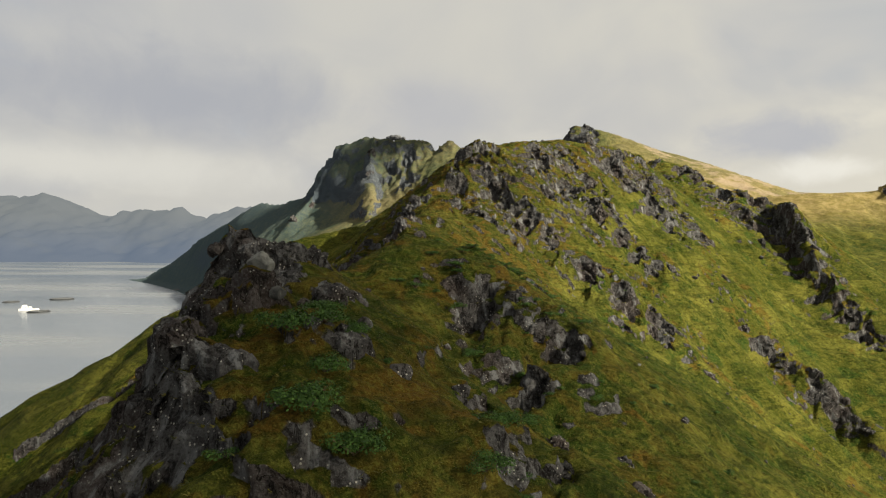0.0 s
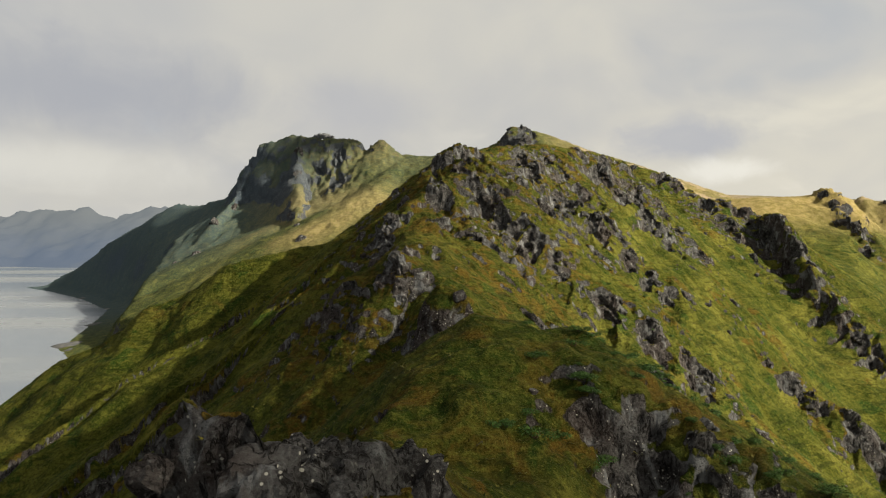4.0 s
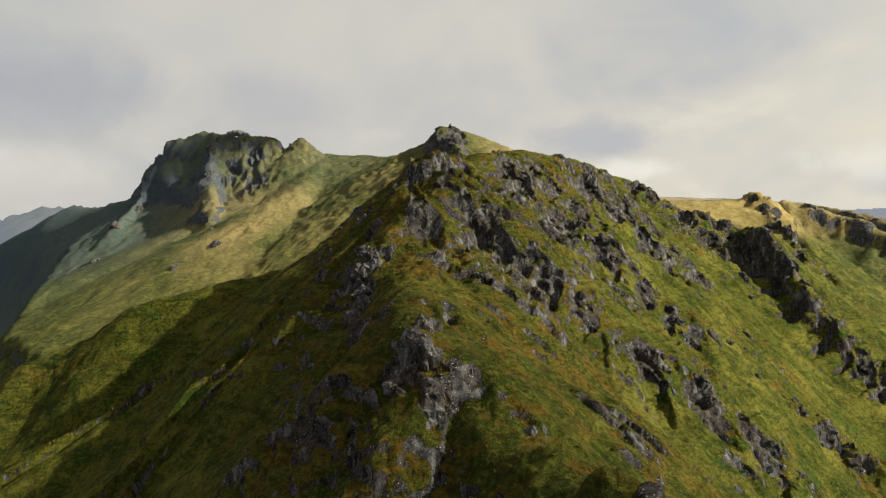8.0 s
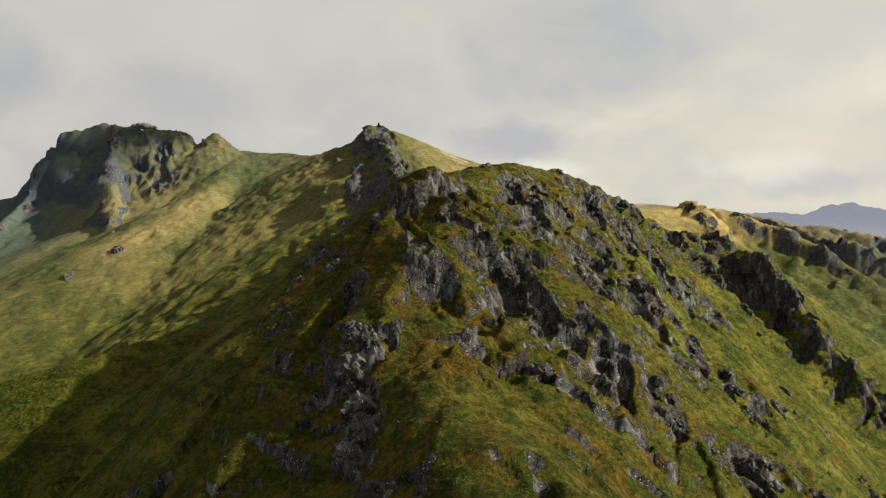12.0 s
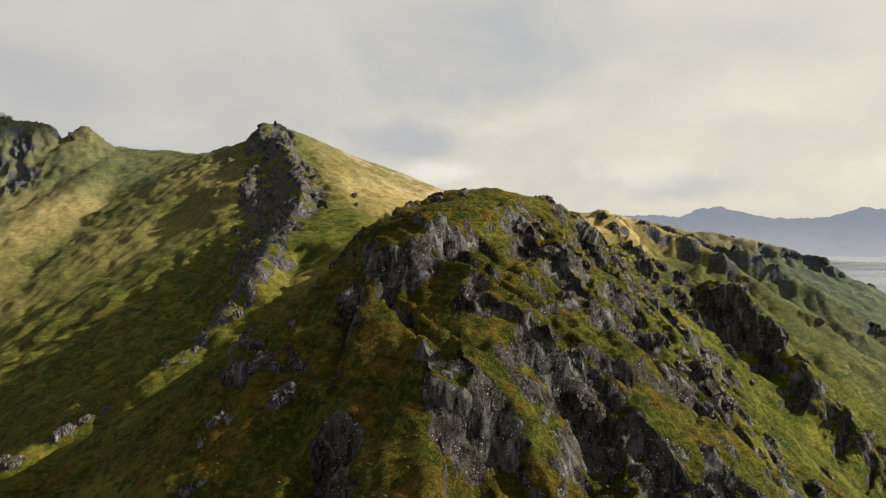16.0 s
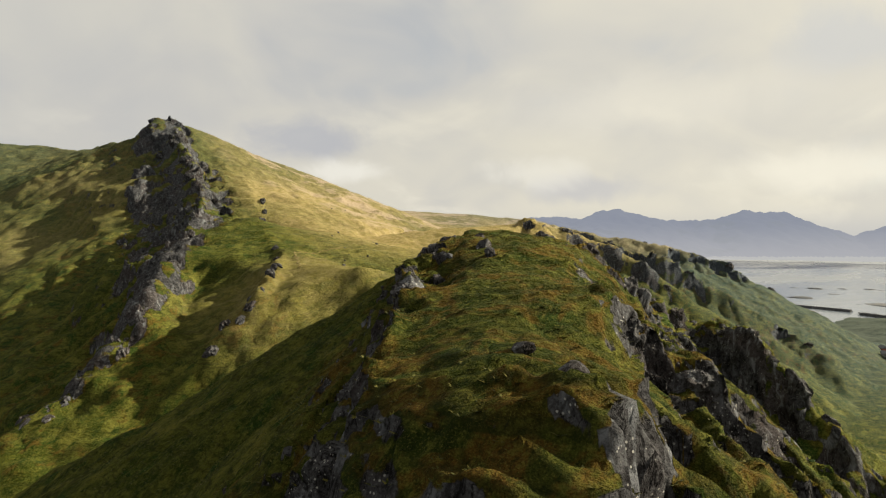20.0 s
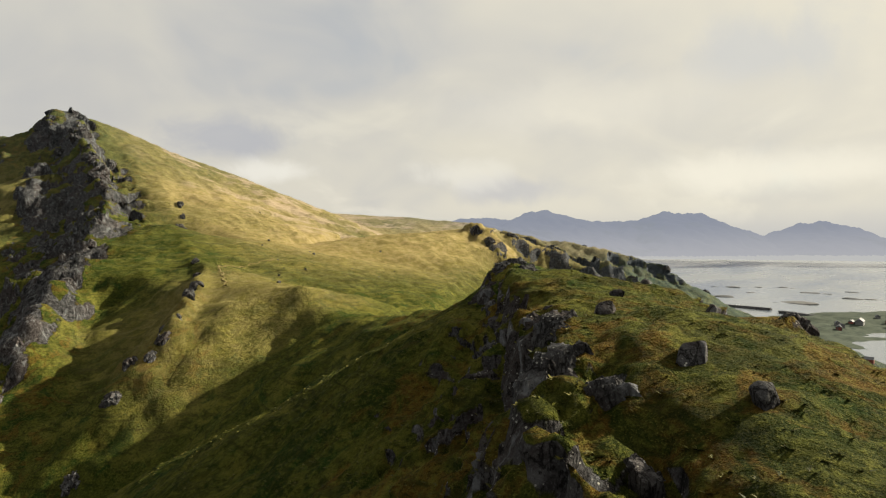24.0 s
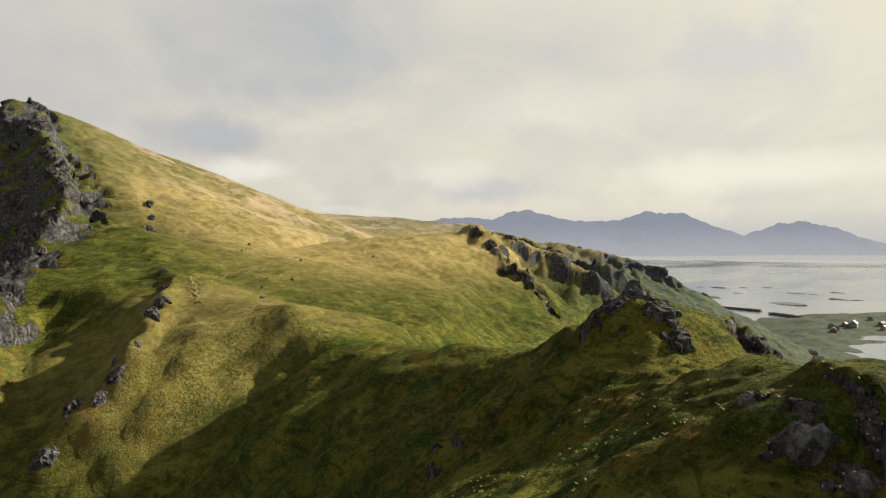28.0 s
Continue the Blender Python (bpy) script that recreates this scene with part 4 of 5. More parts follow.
def thing(name, where, turn=0.0, scale=1.0):
    ob = new(name)
    ob.location, ob.rotation_euler, ob.scale = where, (0, 0, turn), (scale,) * 3
    return ob


def box(bm, x0, x1, y0, y1, z0, z1, bevel=0.0):
    made = bmesh.ops.create_cube(bm, size=1, matrix=Matrix.Translation(((x0 + x1) / 2, (y0 + y1) / 2, (z0 + z1) / 2)) @ Matrix.Diagonal((x1 - x0, y1 - y0, z1 - z0, 1)))
    if bevel:
        edges = {e for v in made["verts"] for e in v.link_edges}
        bmesh.ops.bevel(bm, geom=list(edges), offset=bevel, segments=1, affect="EDGES")
    return bm


def rock_mesh(seed, subdivisions=3, flat=.75):
    """A broken stone: a ball cut by many planes, then worn."""
    rng = random.Random(seed)
    bm = bmesh.new()
    bmesh.ops.create_icosphere(bm, subdivisions=subdivisions, radius=1.0)
    cuts = []
    for _ in range(11):
        way = Vector((rng.gauss(0, 1), rng.gauss(0, 1), rng.gauss(0, .8))).normalized()
        cuts.append((way, rng.uniform(.50, .82)))
    for v in bm.verts:
        for way, far in cuts:
            over = v.co.dot(way) - far
            if over > 0:
                v.co -= way * over * .92
        v.co += v.co.normalized() * .07 * noise.fractal(v.co * 2.6 + Vector((seed, 0, 0)), 1, 2, 4)
        v.co.z *= flat
    return bm


def boulders():
    """Loose stones on the slopes and along the crest; the meshes are shared."""
    rng = random.Random(14)
    forms = []
    for k in range(7):
        ob = part("boulder", rock_mesh(40 + k, 3, rng.uniform(.6, .95)), STONE, smooth=False)
        forms.append(ob)
    spots = [(83, 205, 2.4), (128, 250, 2.2), (102, 188, 2.6), (86, 199, 1.8), (90, 208, 1.5), (148, 536, 3.2), (176, 620, 1.6), (196, 640, 1.3), (160, 480, 1.4),
             (166, 466, 2.4), (171, 463, 2.0), (-3, 43, 2.2), (1.5, 47, 1.8), (-6, 47, 1.6), (2, 108, 2.2), (-4, 104, 2.0), (-1, 128, 1.6), (25, 181, 2.0), (22, 176, 1.7),
             (9, 204, 1.4), (14, 217, 2.3), (16, 222, 1.6), (47, 258, 1.8), (39, 249, 2.2), (36, 245, 1.7), (64, 257, 2.0), (56, 262, 1.5), (70, 266, 1.6)]
    for n in range(112):
        along = rng.random()
        if n < 90:
            x, y = -12 + along * 130 + rng.uniform(-14, 48), 45 + along * 255 + rng.uniform(-26, 14)
            size = rng.choice((.4, .5, .6, .8, 1.1))
        else:
            x, y = rng.uniform(150, 330), rng.uniform(440, 760)
            size = rng.choice((.5, .6, .8, 1.1))
        spots.append((x, y, size))
    spots = [(x, y, size if y > 420 else size * .5) for x, y, size in spots]
    first = set()
    for n, (x, y, size) in enumerate(spots):
        k = n % len(forms)
        m = Matrix.LocRotScale((x, y, height_at(x, y) + .12 * size), Euler((rng.uniform(-.25, .25), rng.uniform(-.25, .25), rng.uniform(0, 6.28))), None)
        if k in first:
            ob = copy_thing(forms[k], m)
        else:
            ob = forms[k]
            first.add(k)
            ob.matrix_basis = m
        ob.scale = (size, size * .9, size)
        far = y > 420
        tagged(ob, "grey stone resting on straw-coloured upland grass" if far else "angular grey-brown boulder lying on the grassy slope", "boulder", "boulders on the slopes")


def pale_boulders():
    """A few rounded light stones at the foot of the pinnacle."""
    for k, (x, y, size) in enumerate(((-12.6, 43.2, 1.0), (-11.4, 43.0, .75), (-13.8, 44.2, .7))):
        ob = part("boulder", rock_mesh(70 + k, 4, .85), PALE_STONE)
        ob.location = (x, y, height_at(x, y) + .3 * size)
        ob.scale = (size, size * .85, size)
        tagged(ob, "rounded pale grey lichen-covered boulder below the pinnacle", "boulder", "pale boulders by the pinnacle")


def crag_mesh(seed, blocks=16):
    """A stepped outcrop: one sheet of rock broken into leaning blocks, with steep faces that go below the turf."""
    rng = np.random.default_rng(seed)
    u, v = np.meshgrid(np.linspace(-1.2, 1.2, 40), np.linspace(-.85, .85, 29))
    u, v = u + rng.uniform(-.018, .018, u.shape), v + rng.uniform(-.018, .018, u.shape)
    edge = .10 * layers(u * 2.2 + seed, v * 2.2, seed, 3)
    z = np.full(u.shape, -.9)
    for k in range(blocks):
        r = abs(rng.normal(0, .42))
        a = rng.uniform(0, 2 * np.pi)
        cx, cy = .85 * r * np.cos(a) * 1.2, .75 * r * np.sin(a)
        turn = rng.normal(.25, .25)
        p, q = (u - cx) * np.cos(turn) + (v - cy) * np.sin(turn), (v - cy) * np.cos(turn) - (u - cx) * np.sin(turn)
        long, wide = rng.uniform(.18, .5), rng.uniform(.10, .26)
        top = rng.uniform(.12, .5) * (1.1 - r) + p * rng.normal(-.15, .3) + q * rng.normal(.2, .4)
        side = np.maximum(np.abs(p + edge) - long, np.abs(q + edge) - wide)
        z = np.maximum(z, np.where(side < 0, top, top - side * rng.uniform(5, 11)))
    z = z + .035 * layers(u * 6, v * 6, seed + 5, 3)
    z = np.minimum(z, .55 - 1.6 * np.maximum(0, np.hypot(u / 1.15, v / .8) - .62))
    z = np.maximum(z, -.9)
    z[0], z[-1], z[:, 0], z[:, -1] = -.9, -.9, -.9, -.9
    n, m = u.shape
    bm = bmesh.new()
    grid = [[bm.verts.new((float(u[i, j]), float(v[i, j]), float(z[i, j]))) for j in range(m)] for i in range(n)]
    for i in range(n - 1):
        for j in range(m - 1):
            if max(z[i, j], z[i + 1, j], z[i, j + 1], z[i + 1, j + 1]) > -.85:
                bm.faces.new((grid[i][j], grid[i][j + 1], grid[i + 1][j + 1], grid[i + 1][j]))
    bmesh.ops.delete(bm, geom=[w for w in bm.verts if not w.link_faces], context="VERTS")
    return bm


# crests along which bare rock breaks out: how many, smallest and largest half length, spread to the sides
NEAR_ROCK = {"pinnacle": (15, 1.3, 2.6, 2.2), "front_crag": (5, 1.2, 2.0, 1.0), "slab_rib": (10, 1.2, 2.6, 3), "mid_rib": (9, 1.2, 2.6, 3), "low_rib": (8, 1.2, 2.6, 3),
             "face_rib": (8, 1.5, 3, 3), "bump_rib": (8, 1.5, 3.2, 3), "tower_rib": (14, 1.6, 3.6, 3), "front_rock": (6, 1.5, 3, 2), "ledge_rock": (7, 1.5, 3.5, 2)}
FAR_ROCK = {"peak_crag": (30, 4, 9, 13), "spur_rock": (26, 2.5, 5.5, 7), "rib_low": (10, 2, 4, 3), "knob_rib": (4, 3, 6, 7), "rib_second": (4, 4, 7, 8), "rib_between": (4, 4, 7, 9),
            "rib_third": (5, 4, 8, 12), "massif_crag": (6, 6, 11, 18), "massif_rib": (5, 7, 12, 16)}


def outcrops():
    """Bare rock that breaks through the grass, as stepped crags that lean with the slope."""
    rng = random.Random(91)
    forms = [crag_mesh(300 + k) for k in range(9)]
    forms = [part("rock_outcrop", bm, STONE) for bm in forms]
    crags = [part("crag", bm, STONE) for bm in (crag_mesh(330 + k, 20) for k in range(6))]
    spots = []
    for table, far in ((NEAR_ROCK, False), (FAR_ROCK, True)):
        for name, (count, low, high, spread) in table.items():
            rows = CRESTS[name]
            if name in ("spur_rock", "pinnacle", "peak_crag"):
                rows = rows[1:]
            for k in range(count):
                s = (k + rng.random()) / count * (len(rows) - 1)
                i = min(int(s), len(rows) - 2)
                f = s - i
                a, b = rows[i], rows[i + 1]
                x, y = a[0] + (b[0] - a[0]) * f + rng.gauss(0, spread * .6), a[1] + (b[1] - a[1]) * f + rng.gauss(0, spread * .6)
                spots.append((x, y, rng.uniform(low, high), math.atan2(b[1] - a[1], b[0] - a[0]), far))
    spots += [(x, y, s, 1.2, True) for x, y, s in ((196, 650, 5), (203, 660, 6), (199, 674, 4.5), (210, 690, 5), (216, 700, 4), (190, 640, 4), (224, 722, 4.5))]
    spots += [(61, 279.5, 1.7, .6, False), (64.5, 282, 1.5, .9, False), (58, 276.5, 1.4, .3, False), (55, 273, 1.3, 1.0, False), (67, 285, 1.2, .5, False), (50, 268, 1.5, .8, False)]
    spots += [(104, 305, 2.8, .7, False), (107, 310, 3.2, .6, False), (110, 314, 2.6, .9, False), (101, 302, 2.4, .5, False), (113, 319, 2.8, 1.2, False), (103, 311, 2.6, 2.2, False)]
    for k in range(24):
        y = 204 + k * 3.4
        x = float(np.interp(y, (236, 254), (-10, -3))) + float(np.interp(y, (196, 220, 243, 255, 270, 289, 309), (1, 12, 36, 48, 62, 83, 107))) - rng.uniform(2, 13)
        spots.append((x, y, rng.uniform(1.4, 2.8), rng.uniform(0, 3), False))
    # the stony bands of the near flanks
    v, g = NEAR["verts"], NEAR["g"]
    pick = np.nonzero((g > .75) & (v[:, 0] > -45) & (v[:, 0] < 130) & (v[:, 1] > 18) & (v[:, 1] < 318))[0]
    pick = np.random.default_rng(17).permutation(pick)
    taken = []
    for n in pick:
        x, y = float(v[n, 0]), float(v[n, 1])
        if len(taken) >= 70:
            break
        if all((x - a) ** 2 + (y - b) ** 2 > 16 for a, b in taken):
            taken.append((x, y))
            spots.append((x, y, rng.choice((.8, 1.0, 1.3, 1.6)), -.76 + rng.gauss(0, .35), False))
    used = {False: 0, True: 0}
    xs, ys = np.array([p[0] for p in spots]), np.array([p[1] for p in spots])
    z = land(xs, ys)[0]
    reach = np.array([p[2] for p in spots]) * .6
    tilt_x, tilt_y = (land(xs + reach, ys)[0] - land(xs - reach, ys)[0]) / (2 * reach), (land(xs, ys + reach)[0] - land(xs, ys - reach)[0]) / (2 * reach)
    for n, (x, y, size, turn, far) in enumerate(spots):
        up = Vector((-float(tilt_x[n]) * .8, -float(tilt_y[n]) * .8, 1)).normalized()
        along = Vector((math.cos(turn), math.sin(turn), 0))
        along = (along - up * along.dot(up)).normalized()
        m = Matrix((along, up.cross(along), up)).transposed().to_4x4()
        m.translation = (x, y, float(z[n]) - (.05 if far else .1) * size)
        lot = crags if far else forms
        k = used[far] % len(lot)
        ob = lot[k] if used[far] < len(lot) else copy_thing(lot[k], m)
        used[far] += 1
        ob.matrix_basis = m
        ob.scale = (size, size * rng.uniform(.8, 1.2), size * rng.uniform(.7, 1.05))
        if far:
            tagged(ob, "jagged grey rock crag standing out of a grassy mountain flank", "crag", "crags on the far slopes")
        else:
            tagged(ob, "dark lichen-spotted rock outcrop breaking through ridge grass", "rock outcrop", "outcrops on the ridge")


def shrub_mesh(seed, leaves=520, leaf=1.0):
    """A low dome of small leaves over a few twigs: leaves, then twigs."""
    rng = random.Random(seed)
    bm = bmesh.new()
    lumps = [(rng.uniform(-.7, .7), rng.uniform(-.6, .6), rng.uniform(.25, .6), rng.uniform(.3, .55)) for _ in range(9)]
    for _ in range(leaves):
        lx, ly, lz, r = rng.choice(lumps)
        way = Vector((rng.gauss(0, 1), rng.gauss(0, 1), abs(rng.gauss(0, 1)))).normalized()
        c = Vector((lx, ly, lz)) + way * r * rng.uniform(.75, 1.05)
        c.z *= .8
        side = way.cross(Vector((rng.gauss(0, 1), rng.gauss(0, 1), rng.gauss(0, 1)))).normalized()
        tip = (way * .5 + side.cross(way)).normalized()
        s = rng.uniform(.06, .12) * leaf
        bm.faces.new([bm.verts.new(c + side * s * a + tip * s * b) for a, b in ((-.5, 0), (0, -.8), (.5, 0), (0, 1.1))])
    wood = bmesh.new()
    for _ in range(9):
        a = rng.uniform(0, 6.28)
        end = Vector((math.cos(a) * rng.uniform(.3, .8), math.sin(a) * rng.uniform(.3, .7), rng.uniform(.35, .7)))
        turn = end.to_track_quat("Z", "Y").to_matrix().to_4x4()
        bmesh.ops.create_cone(wood, segments=5, radius1=.03, radius2=.01, depth=end.length, matrix=Matrix.Translation(end / 2) @ turn)
    return bm, wood


def shrubs():
    rng = random.Random(31)
    forms = []
    for k in range(4):
        ob = thing("shrub", (0, 0, 0))
        leaves, wood = shrub_mesh(60 + k, 1500, .55) if k < 2 else shrub_mesh(60 + k, 620, .8)
        part("foliage", leaves, LEAF, ob)
        part("twigs", wood, TWIG, ob)
        forms.append(ob)
    spots = [(-7, 33, 2.4), (-4.5, 32, 2.2), (2.5, 34, 1.6), (-1, 29, 1.8), (-9.5, 39, 2.2), (-8, 41.5, 2.0), (-7.2, 38, 1.8), (-9, 45, 2.0), (-6.5, 43, 1.6), (-5, 26, 2.2), (3, 40, 1.5),
             (5, 46, 1.6), (-9, 49, 1.5), (8, 56, 1.4), (3, 68, 1.5), (10, 88, 1.6), (6, 96, 1.6), (1, 112, 1.5)]
    large = len(spots)
    for n in range(34):
        spots.append((rng.uniform(-6, 17), rng.uniform(74, 93), rng.uniform(.6, 1.3)))
    for n in range(190):
        along = rng.random()
        spots.append((-8 + along * 90 + rng.uniform(-9, 30), 40 + along * 225 + rng.uniform(-22, 8), rng.uniform(.35, .9)))
    first = {next(n for n in range(large, large + 4) if n % 4 == k) for k in (2, 3)}
    for n, (x, y, size) in enumerate(spots):
        m = Matrix.LocRotScale((x, y, height_at(x, y) - .1), Euler((0, 0, rng.uniform(0, 6.28))), None)
        k = n % 2 if n < large else n % 4
        ob = forms[n] if n < 2 else (forms[k] if n in first else copy_thing(forms[k], m))
        ob.matrix_basis = m
        ob.scale = (size, size, size * .8)
        tagged(ob, "low dark-green leafy shrub growing among rocks and grass", "shrub", "shrubs on the ridge")


def tussocks():
    """Bent grass in tufts over the near part of the ridge, one joined mesh."""
    rng = np.random.default_rng(5)
    v = NEAR["verts"]
    pick = rng.permutation(len(v))
    pick = pick[(v[pick, 0] > -50) & (v[pick, 0] < 120) & (v[pick, 1] > 22) & (v[pick, 1] < 325)][:52000]
    c = v[pick]
    lush = layers(c[:, 0] / 9, c[:, 1] / 9, 301, 3)
    keep = rng.random(len(c)) < .55 + .5 * lush
    c = c[keep]
    count, blades = len(c), 6
    a = rng.random((count, blades)) * 2 * np.pi
    out = rng.uniform(.14, .34, (count, blades))
    tall = rng.uniform(.03, .09, (count, 1)) * rng.uniform(.7, 1.1, (count, blades))
    foot = c[:, None, :] + np.stack([np.cos(a) * .12, np.sin(a) * .12, np.full_like(a, -.08)], -1)
    tip = c[:, None, :] + np.stack([np.cos(a) * (out + .12) - .06, np.sin(a) * (out + .12) - .05, tall], -1)
    wide = np.stack([-np.sin(a), np.cos(a), np.zeros_like(a)], -1) * .09
    verts = np.stack([foot - wide, foot + wide, tip], 2).reshape(-1, 3)
    faces = np.arange(len(verts)).reshape(-1, 3)
    data = bpy.data.meshes.new("grass")
    data.vertices.add(len(verts))
    data.vertices.foreach_set("co", verts.astype(np.float32).ravel())
    data.loops.add(faces.size)
    data.loops.foreach_set("vertex_index", faces.astype(np.int32).ravel())
    data.polygons.add(len(faces))
    data.polygons.foreach_set("loop_start", np.arange(0, faces.size, 3, dtype=np.int32))
    data.materials.append(BLADE)
    data.update(calc_edges=True)
    tagged(new("grass", data), "tufts of bent yellow-green mountain grass on the ridge", "grass", kind="stuff")


def footpath():
    """A trodden trail over the col and across the upland."""
    way = [(140, 490), (147, 505), (152, 520), (158, 530), (176, 533), (196, 538)]
    dense = []
    for (x0, y0), (x1, y1) in zip(way, way[1:]):
        for k in range(12):
            s = k / 12
            dense.append((x0 + (x1 - x0) * s + .8 * math.sin(k + x0), y0 + (y1 - y0) * s + .8 * math.cos(k * 1.3 + y0)))
    verts, faces = [], []
    for k, (x, y) in enumerate(dense):
        nx, ny = dense[min(k + 1, len(dense) - 1)]
        px, py = dense[max(k - 1, 0)]
        d = Vector((nx - px, ny - py)).normalized()
        w = .28 + .12 * math.sin(k * .9)
        z = height_at(x, y) + .2
        verts += [(x - d.y * w, y + d.x * w, z), (x + d.y * w, y - d.x * w, z), (x + d.y * (w + .5), y - d.x * (w + .5), z - 1.6), (x - d.y * (w + .5), y + d.x * (w + .5), z - 1.6)]
        if k:
            a, b = 4 * k - 4, 4 * k
            faces += [(a, b, b + 1, a + 1), (a + 1, b + 1, b + 2, a + 2), (a + 3, b + 3, b, a)]
    tagged(link_mesh("footpath", verts, faces, EARTH), "narrow trodden earth footpath over the grassy col", "footpath", kind="structure")


def skerry(x, y, wide, seed):
    bm = rock_mesh(seed, 3, .5)
    for v in bm.verts:
        v.co.x *= wide * .5
        v.co.y *= wide * (.8 + .4 * noise.noise(Vector((seed, 1, 2))))
        v.co.z = v.co.z * 9 * min(1, wide / 60) - .5
    ob = part("islet", bm, SKERRY, smooth=True)
    ob.location = (x, y, 0)
    ob.rotation_euler = (0, 0, math.radians(-24))
    tagged(ob, "low bare grey rock islet in the calm water", "islet", "islets off the shore")


def skerries():
    for n, (x, y, w) in enumerate(((1914, 891, 72), (2280, 989, 47), (2270, 1043, 22), (2331, 920, 30), (2096, 867, 27), (2382, 853, 35), (2352, 814, 22), (2197, 734, 44),
                                   (2213, 714, 28), (2191, 679, 28), (1848, 672, 85), (1823, 727, 14), (2298, 635, 33), (2061, 592, 52), (2073, 551, 34))):
        skerry(x, y, w, 80 + n)
    for n, (x, y, w) in enumerate(((-470, 1235, 34), (-452, 1105, 40), (-425, 1060, 30), (-395, 900, 46), (-372, 868, 38), (-340, 848, 30), (-670, 1575, 40), (-520, 1345, 26))):
        skerry(x, y, w, 120 + n)


def breakwater(x0, y0, x1, y1, label):
    """A mole of tipped rubble with a flat crown."""
    rng = random.Random(int(x0))
    ob = thing("breakwater", (0, 0, 0))
    bm = bmesh.new()
    d = Vector((x1 - x0, y1 - y0, 0))
    side = Vector((-d.y, d.x, 0)).normalized()
    rows = []
    for k in range(41):
        c = Vector((x0, y0, 0)) + d * (k / 40)
        end = 1 if 0 < k < 40 else .7
        rows.append([bm.verts.new(c + side * w * end * rng.uniform(.92, 1.08) + Vector((0, 0, h * end))) for w, h in ((-13, -2), (-5, 4.6), (-3.5, 5.4), (3.5, 5.4), (5, 4.6), (13, -2))])
    for a, b in zip(rows, rows[1:]):
        for i in range(5):
            bm.faces.new((a[i], b[i], b[i + 1], a[i + 1]))
    for r in (rows[0], rows[-1]):
        bm.faces.new(r)
    part("core", bm, RUBBLE, ob)
    stones = bmesh.new()
    for _ in range(150):
        s, w = rng.random(), rng.choice((-1, 1)) * rng.uniform(5, 12)
        p = Vector((x0, y0, 0)) + d * s + side * w + Vector((0, 0, 5.2 * (1 - (abs(w) - 5) / 8)))
        bmesh.ops.create_icosphere(stones, subdivisions=1, radius=rng.uniform(.8, 1.7), matrix=Matrix.Translation(p) @ Euler((rng.random() * 6, rng.random() * 6, 0)).to_matrix().to_4x4())
    tagged(part("armour_stones", stones, RUBBLE, ob), kind="stuff")
    tagged(ob, label, "breakwater")


def fish_pen(x, y, r):
    """A round floating pen: two collar pipes, a handrail on posts, and a net over the top."""
    ob = thing("fish_pen", (x, y, 0))

    def ring(bm, radius, z, thick, turns=48, sides=6):
        loops = []
        for k in range(turns):
            a = 2 * math.pi * k / turns
            out = Vector((math.cos(a), math.sin(a), 0))
            loops.append([bm.verts.new(out * (radius + thick * math.cos(b)) + Vector((0, 0, z + thick * math.sin(b)))) for b in (2 * math.pi * j / sides for j in range(sides))])
        for k in range(turns):
            a, b = loops[k], loops[(k + 1) % turns]
            for j in range(sides):
                bm.faces.new((a[j], b[j], b[(j + 1) % sides], a[(j + 1) % sides]))
        return bm

    part("collar", ring(bmesh.new(), r, .4, .7), PLASTIC, ob)
    part("collar", ring(bmesh.new(), r - 2.2, .4, .7), PLASTIC, ob)
    part("handrail", ring(bmesh.new(), r - 1.2, 2.0, .25), PLASTIC, ob)
    for k in range(16):
        a = 2 * math.pi * k / 16
        bm = bmesh.new()
        bmesh.ops.create_cone(bm, segments=6, radius1=.22, radius2=.22, depth=1.8, matrix=Matrix.Translation(((r - 1.2) * math.cos(a), (r - 1.2) * math.sin(a), 1.1)))
        part("post", bm, PLASTIC, ob)
    bm = bmesh.new()
    hub = bm.verts.new((0, 0, 3.4))
    rim = [bm.verts.new(((r - 1.4) * math.cos(a), (r - 1.4) * math.sin(a), 1.9)) for a in (2 * math.pi * k / 32 for k in range(32))]
    for k in range(32):
        bm.faces.new((hub, rim[k], rim[(k + 1) % 32]))
    part("bird_net", bm, NET, ob)
    tagged(ob, "round black floating fish pen moored in the fjord", "fish pen", "fish pens in the fjord")


def barge(x, y, turn):
    ob = thing("feed_barge", (x, y, 0), turn)
    part("hull", box(bmesh.new(), -15, 15, -5, 5, -1, 2.6, .5), HULL, ob)
    part("deckhouse", box(bmesh.new(), -11, 3, -4, 4, 2.6, 6.2, .2), HULL, ob)
    part("wheelhouse", box(bmesh.new(), -10, -4, -3, 3, 6.2, 9.0, .2), HULL, ob)
    for k in range(5):
        part("window", box(bmesh.new(), -10.2 + k * 2.6, -8.6 + k * 2.6, -4.06, -3.9, 4.1, 5.3), GLASS, ob)
    bm = bmesh.new()
    bmesh.ops.create_cone(bm, segments=8, radius1=.25, radius2=.12, depth=7, matrix=Matrix.Translation((-7, 0, 12.4)))
    part("mast", bm, PLASTIC, ob)
    tagged(ob, "white feed barge with a deckhouse beside the fish pens", "barge")


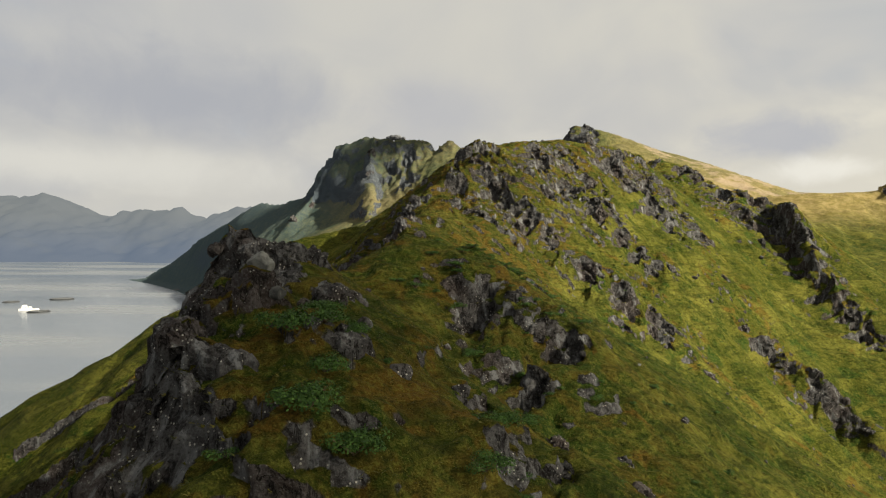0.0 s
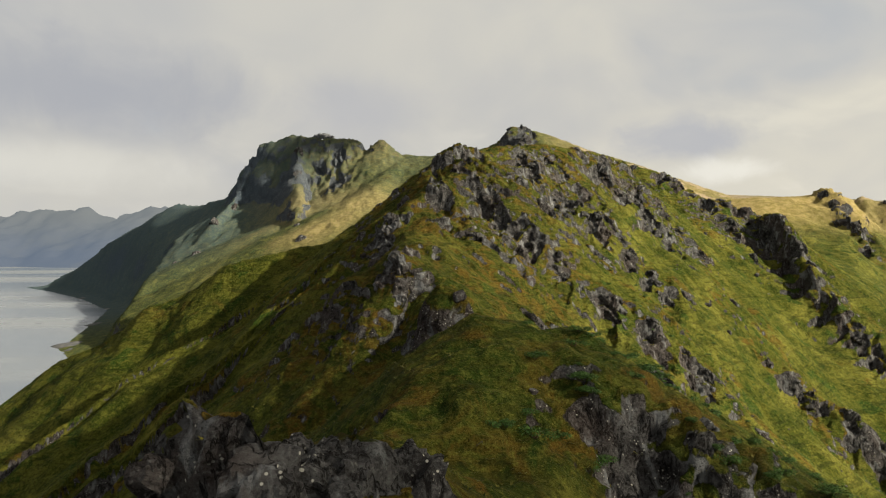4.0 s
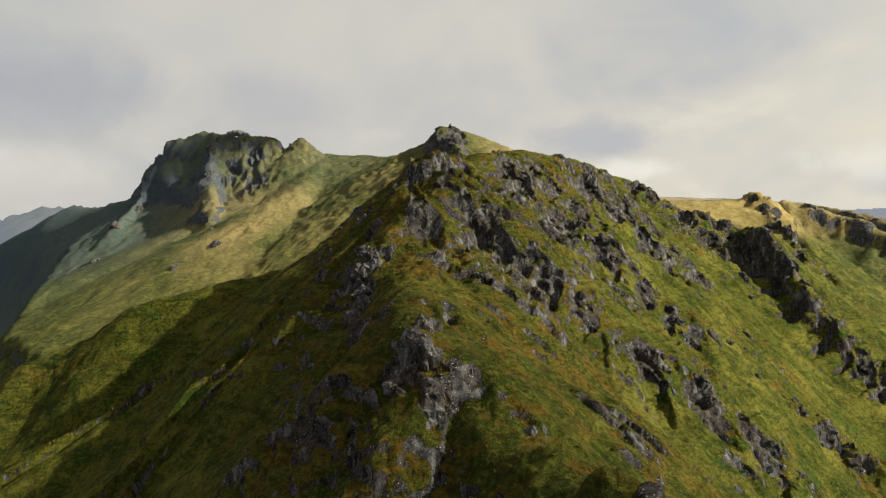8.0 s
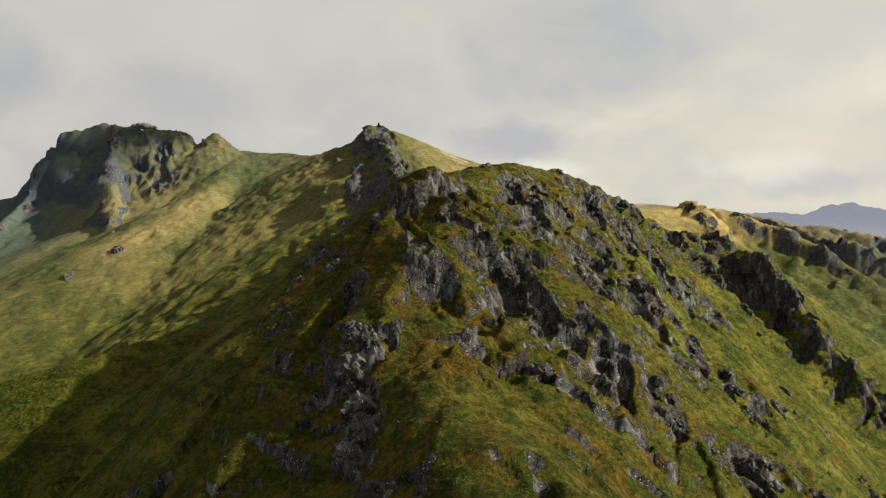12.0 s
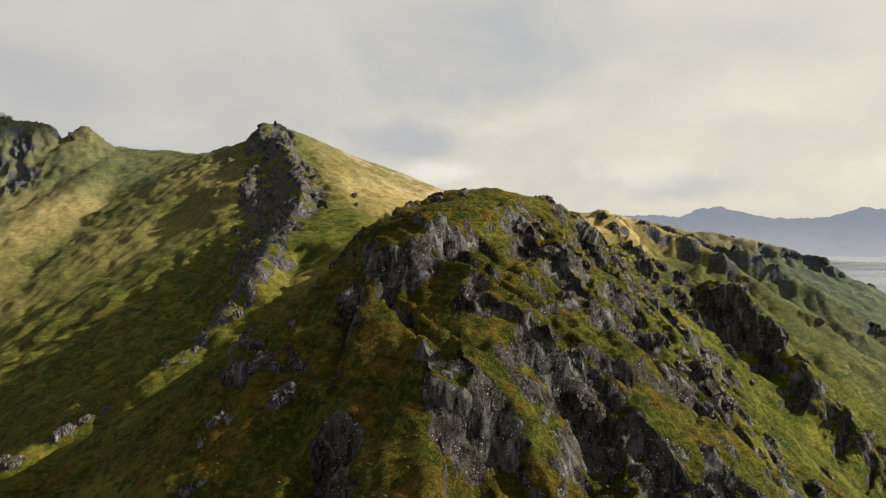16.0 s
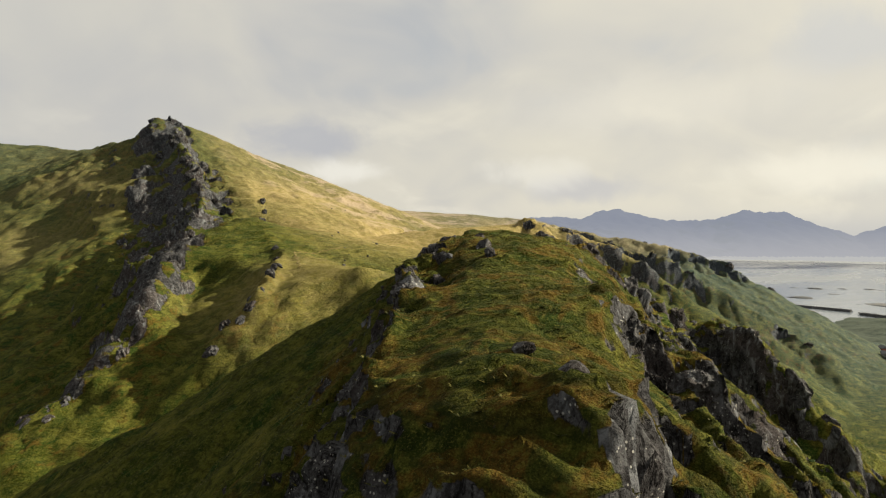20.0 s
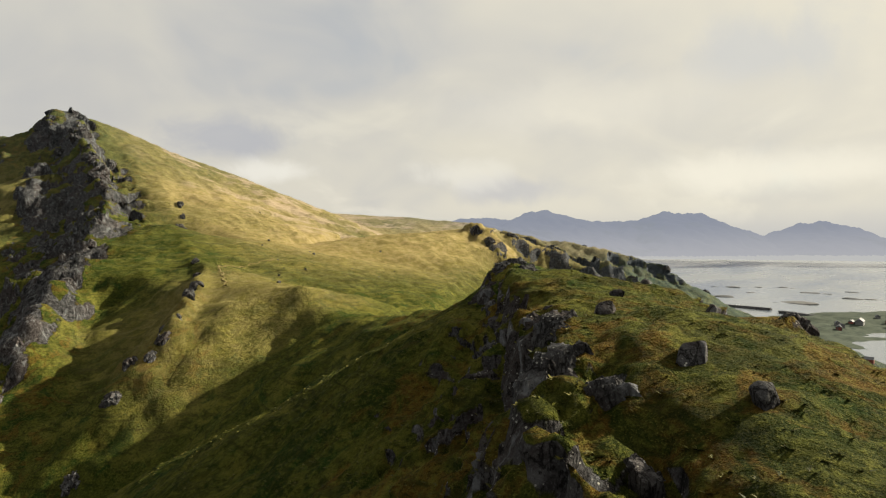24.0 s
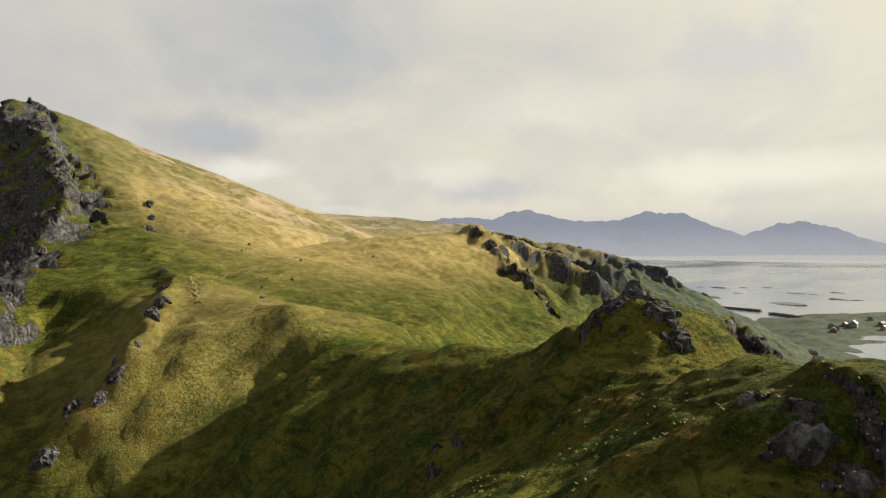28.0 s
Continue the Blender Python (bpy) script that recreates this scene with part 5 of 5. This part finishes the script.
def house(x, y, z, wide, deep, tall, turn, wall, label):
    ob = thing("house", (x, y, z), turn)
    part("wall", box(bmesh.new(), -wide / 2, wide / 2, -deep / 2, deep / 2, -2, tall), wall, ob)
    bm = bmesh.new()
    e, up = .5, deep * .42
    pts = [(-wide / 2 - e, -deep / 2 - e, tall - .2), (wide / 2 + e, -deep / 2 - e, tall - .2), (wide / 2 + e, deep / 2 + e, tall - .2), (-wide / 2 - e, deep / 2 + e, tall - .2),
           (-wide / 2 - e, 0, tall + up), (wide / 2 + e, 0, tall + up)]
    v = [bm.verts.new(p) for p in pts]
    for f in ((0, 1, 5, 4), (2, 3, 4, 5), (0, 4, 3), (1, 2, 5), (3, 2, 1, 0)):
        bm.faces.new([v[i] for i in f])
    part("roof", bm, ROOF, ob)
    for k in range(3):
        cx = -wide / 2 + wide * (k + .5) / 3
        part("window", box(bmesh.new(), cx - .6, cx + .6, -deep / 2 - .06, -deep / 2 + .1, tall * .4, tall * .75), GLASS, ob)
    tagged(ob, label, "house", "houses by the harbour")


def harbour():
    """The low headland across the bay with its quay and houses."""
    rows = [(1225, 515, 3, .05, .05, .1), (1330, 530, 9, .10, .12, .2), (1430, 520, 12, .12, .14, .2), (1560, 470, 14, .12, .14, .2), (1700, 330, 12, .1, .12, .2), (1800, 150, 10, .1, .1, .2)]
    xs, ys = spaced((1080, 1900, 9)), spaced((0, 700, 9))
    gx, gy = np.meshgrid(xs, ys)
    z, _ = from_crest(gx, gy, rows, 30, 30)
    z = z + 3.2 * layers(gx / 70, gy / 70, 171, 4)
    verts, quads = sheet_arrays(xs, ys, np.maximum(z, -4))
    tagged(array_mesh("ground", verts, quads, SHORE), "low green headland with rocky shore across the bay", "headland", kind="structure")
    rng = random.Random(77)
    for k in range(16):
        x, y = 1320 + k * 22 + rng.uniform(-16, 16), 505 - k * 9 + rng.uniform(-38, 22)
        h, _ = from_crest(np.array([float(x)]), np.array([float(y)]), rows, 30, 30)
        big = k in (5, 9, 12)
        red = k % 3 == 1
        house(x, y, max(float(h[0]), 1.5), 24 if big else rng.uniform(9, 13), 13 if big else 8, 7 if big else 5, rng.uniform(-.6, .6), WALL_RED if red else WALL_PALE,
              "long pale harbour warehouse with a grey roof" if big else ("small red-painted wooden house with a grey roof" if red else "small pale wooden house with a grey roof"))
    for n, (x, y) in enumerate(((1000, 400), (1018, 418), (985, 455), (960, 382), (1035, 395), (942, 440))):
        house(x, y, max(height_at(x, y), 1.0), 11, 8, 5, .4 * n, WALL_PALE if n % 2 else WALL_RED,
              "small pale wooden house with a grey roof" if n % 2 else "small red-painted wooden house with a grey roof")


def summit_cloud():
    ob = cloud("cloud_cap", (-105, 1338, 350), 17, 21, "small dark cloud cap clinging to the mountain summit", MIST)
    ob.scale = (1.2, .8, 1.5)
    return ob


boulders()
pale_boulders()
outcrops()
shrubs()
tussocks()
footpath()
skerries()
breakwater(1652, 818, 1630, 683, "long grey rubble breakwater reaching into the bay")
breakwater(1590, 652, 1528, 536, "grey rubble breakwater joined to the low headland")
for x, y, r in ((-856, 1234, 14), (-796, 1301, 22), (-700, 1078, 17)):
    fish_pen(x, y, r)
barge(-735, 1105, .2)
harbour()
summit_cloud()
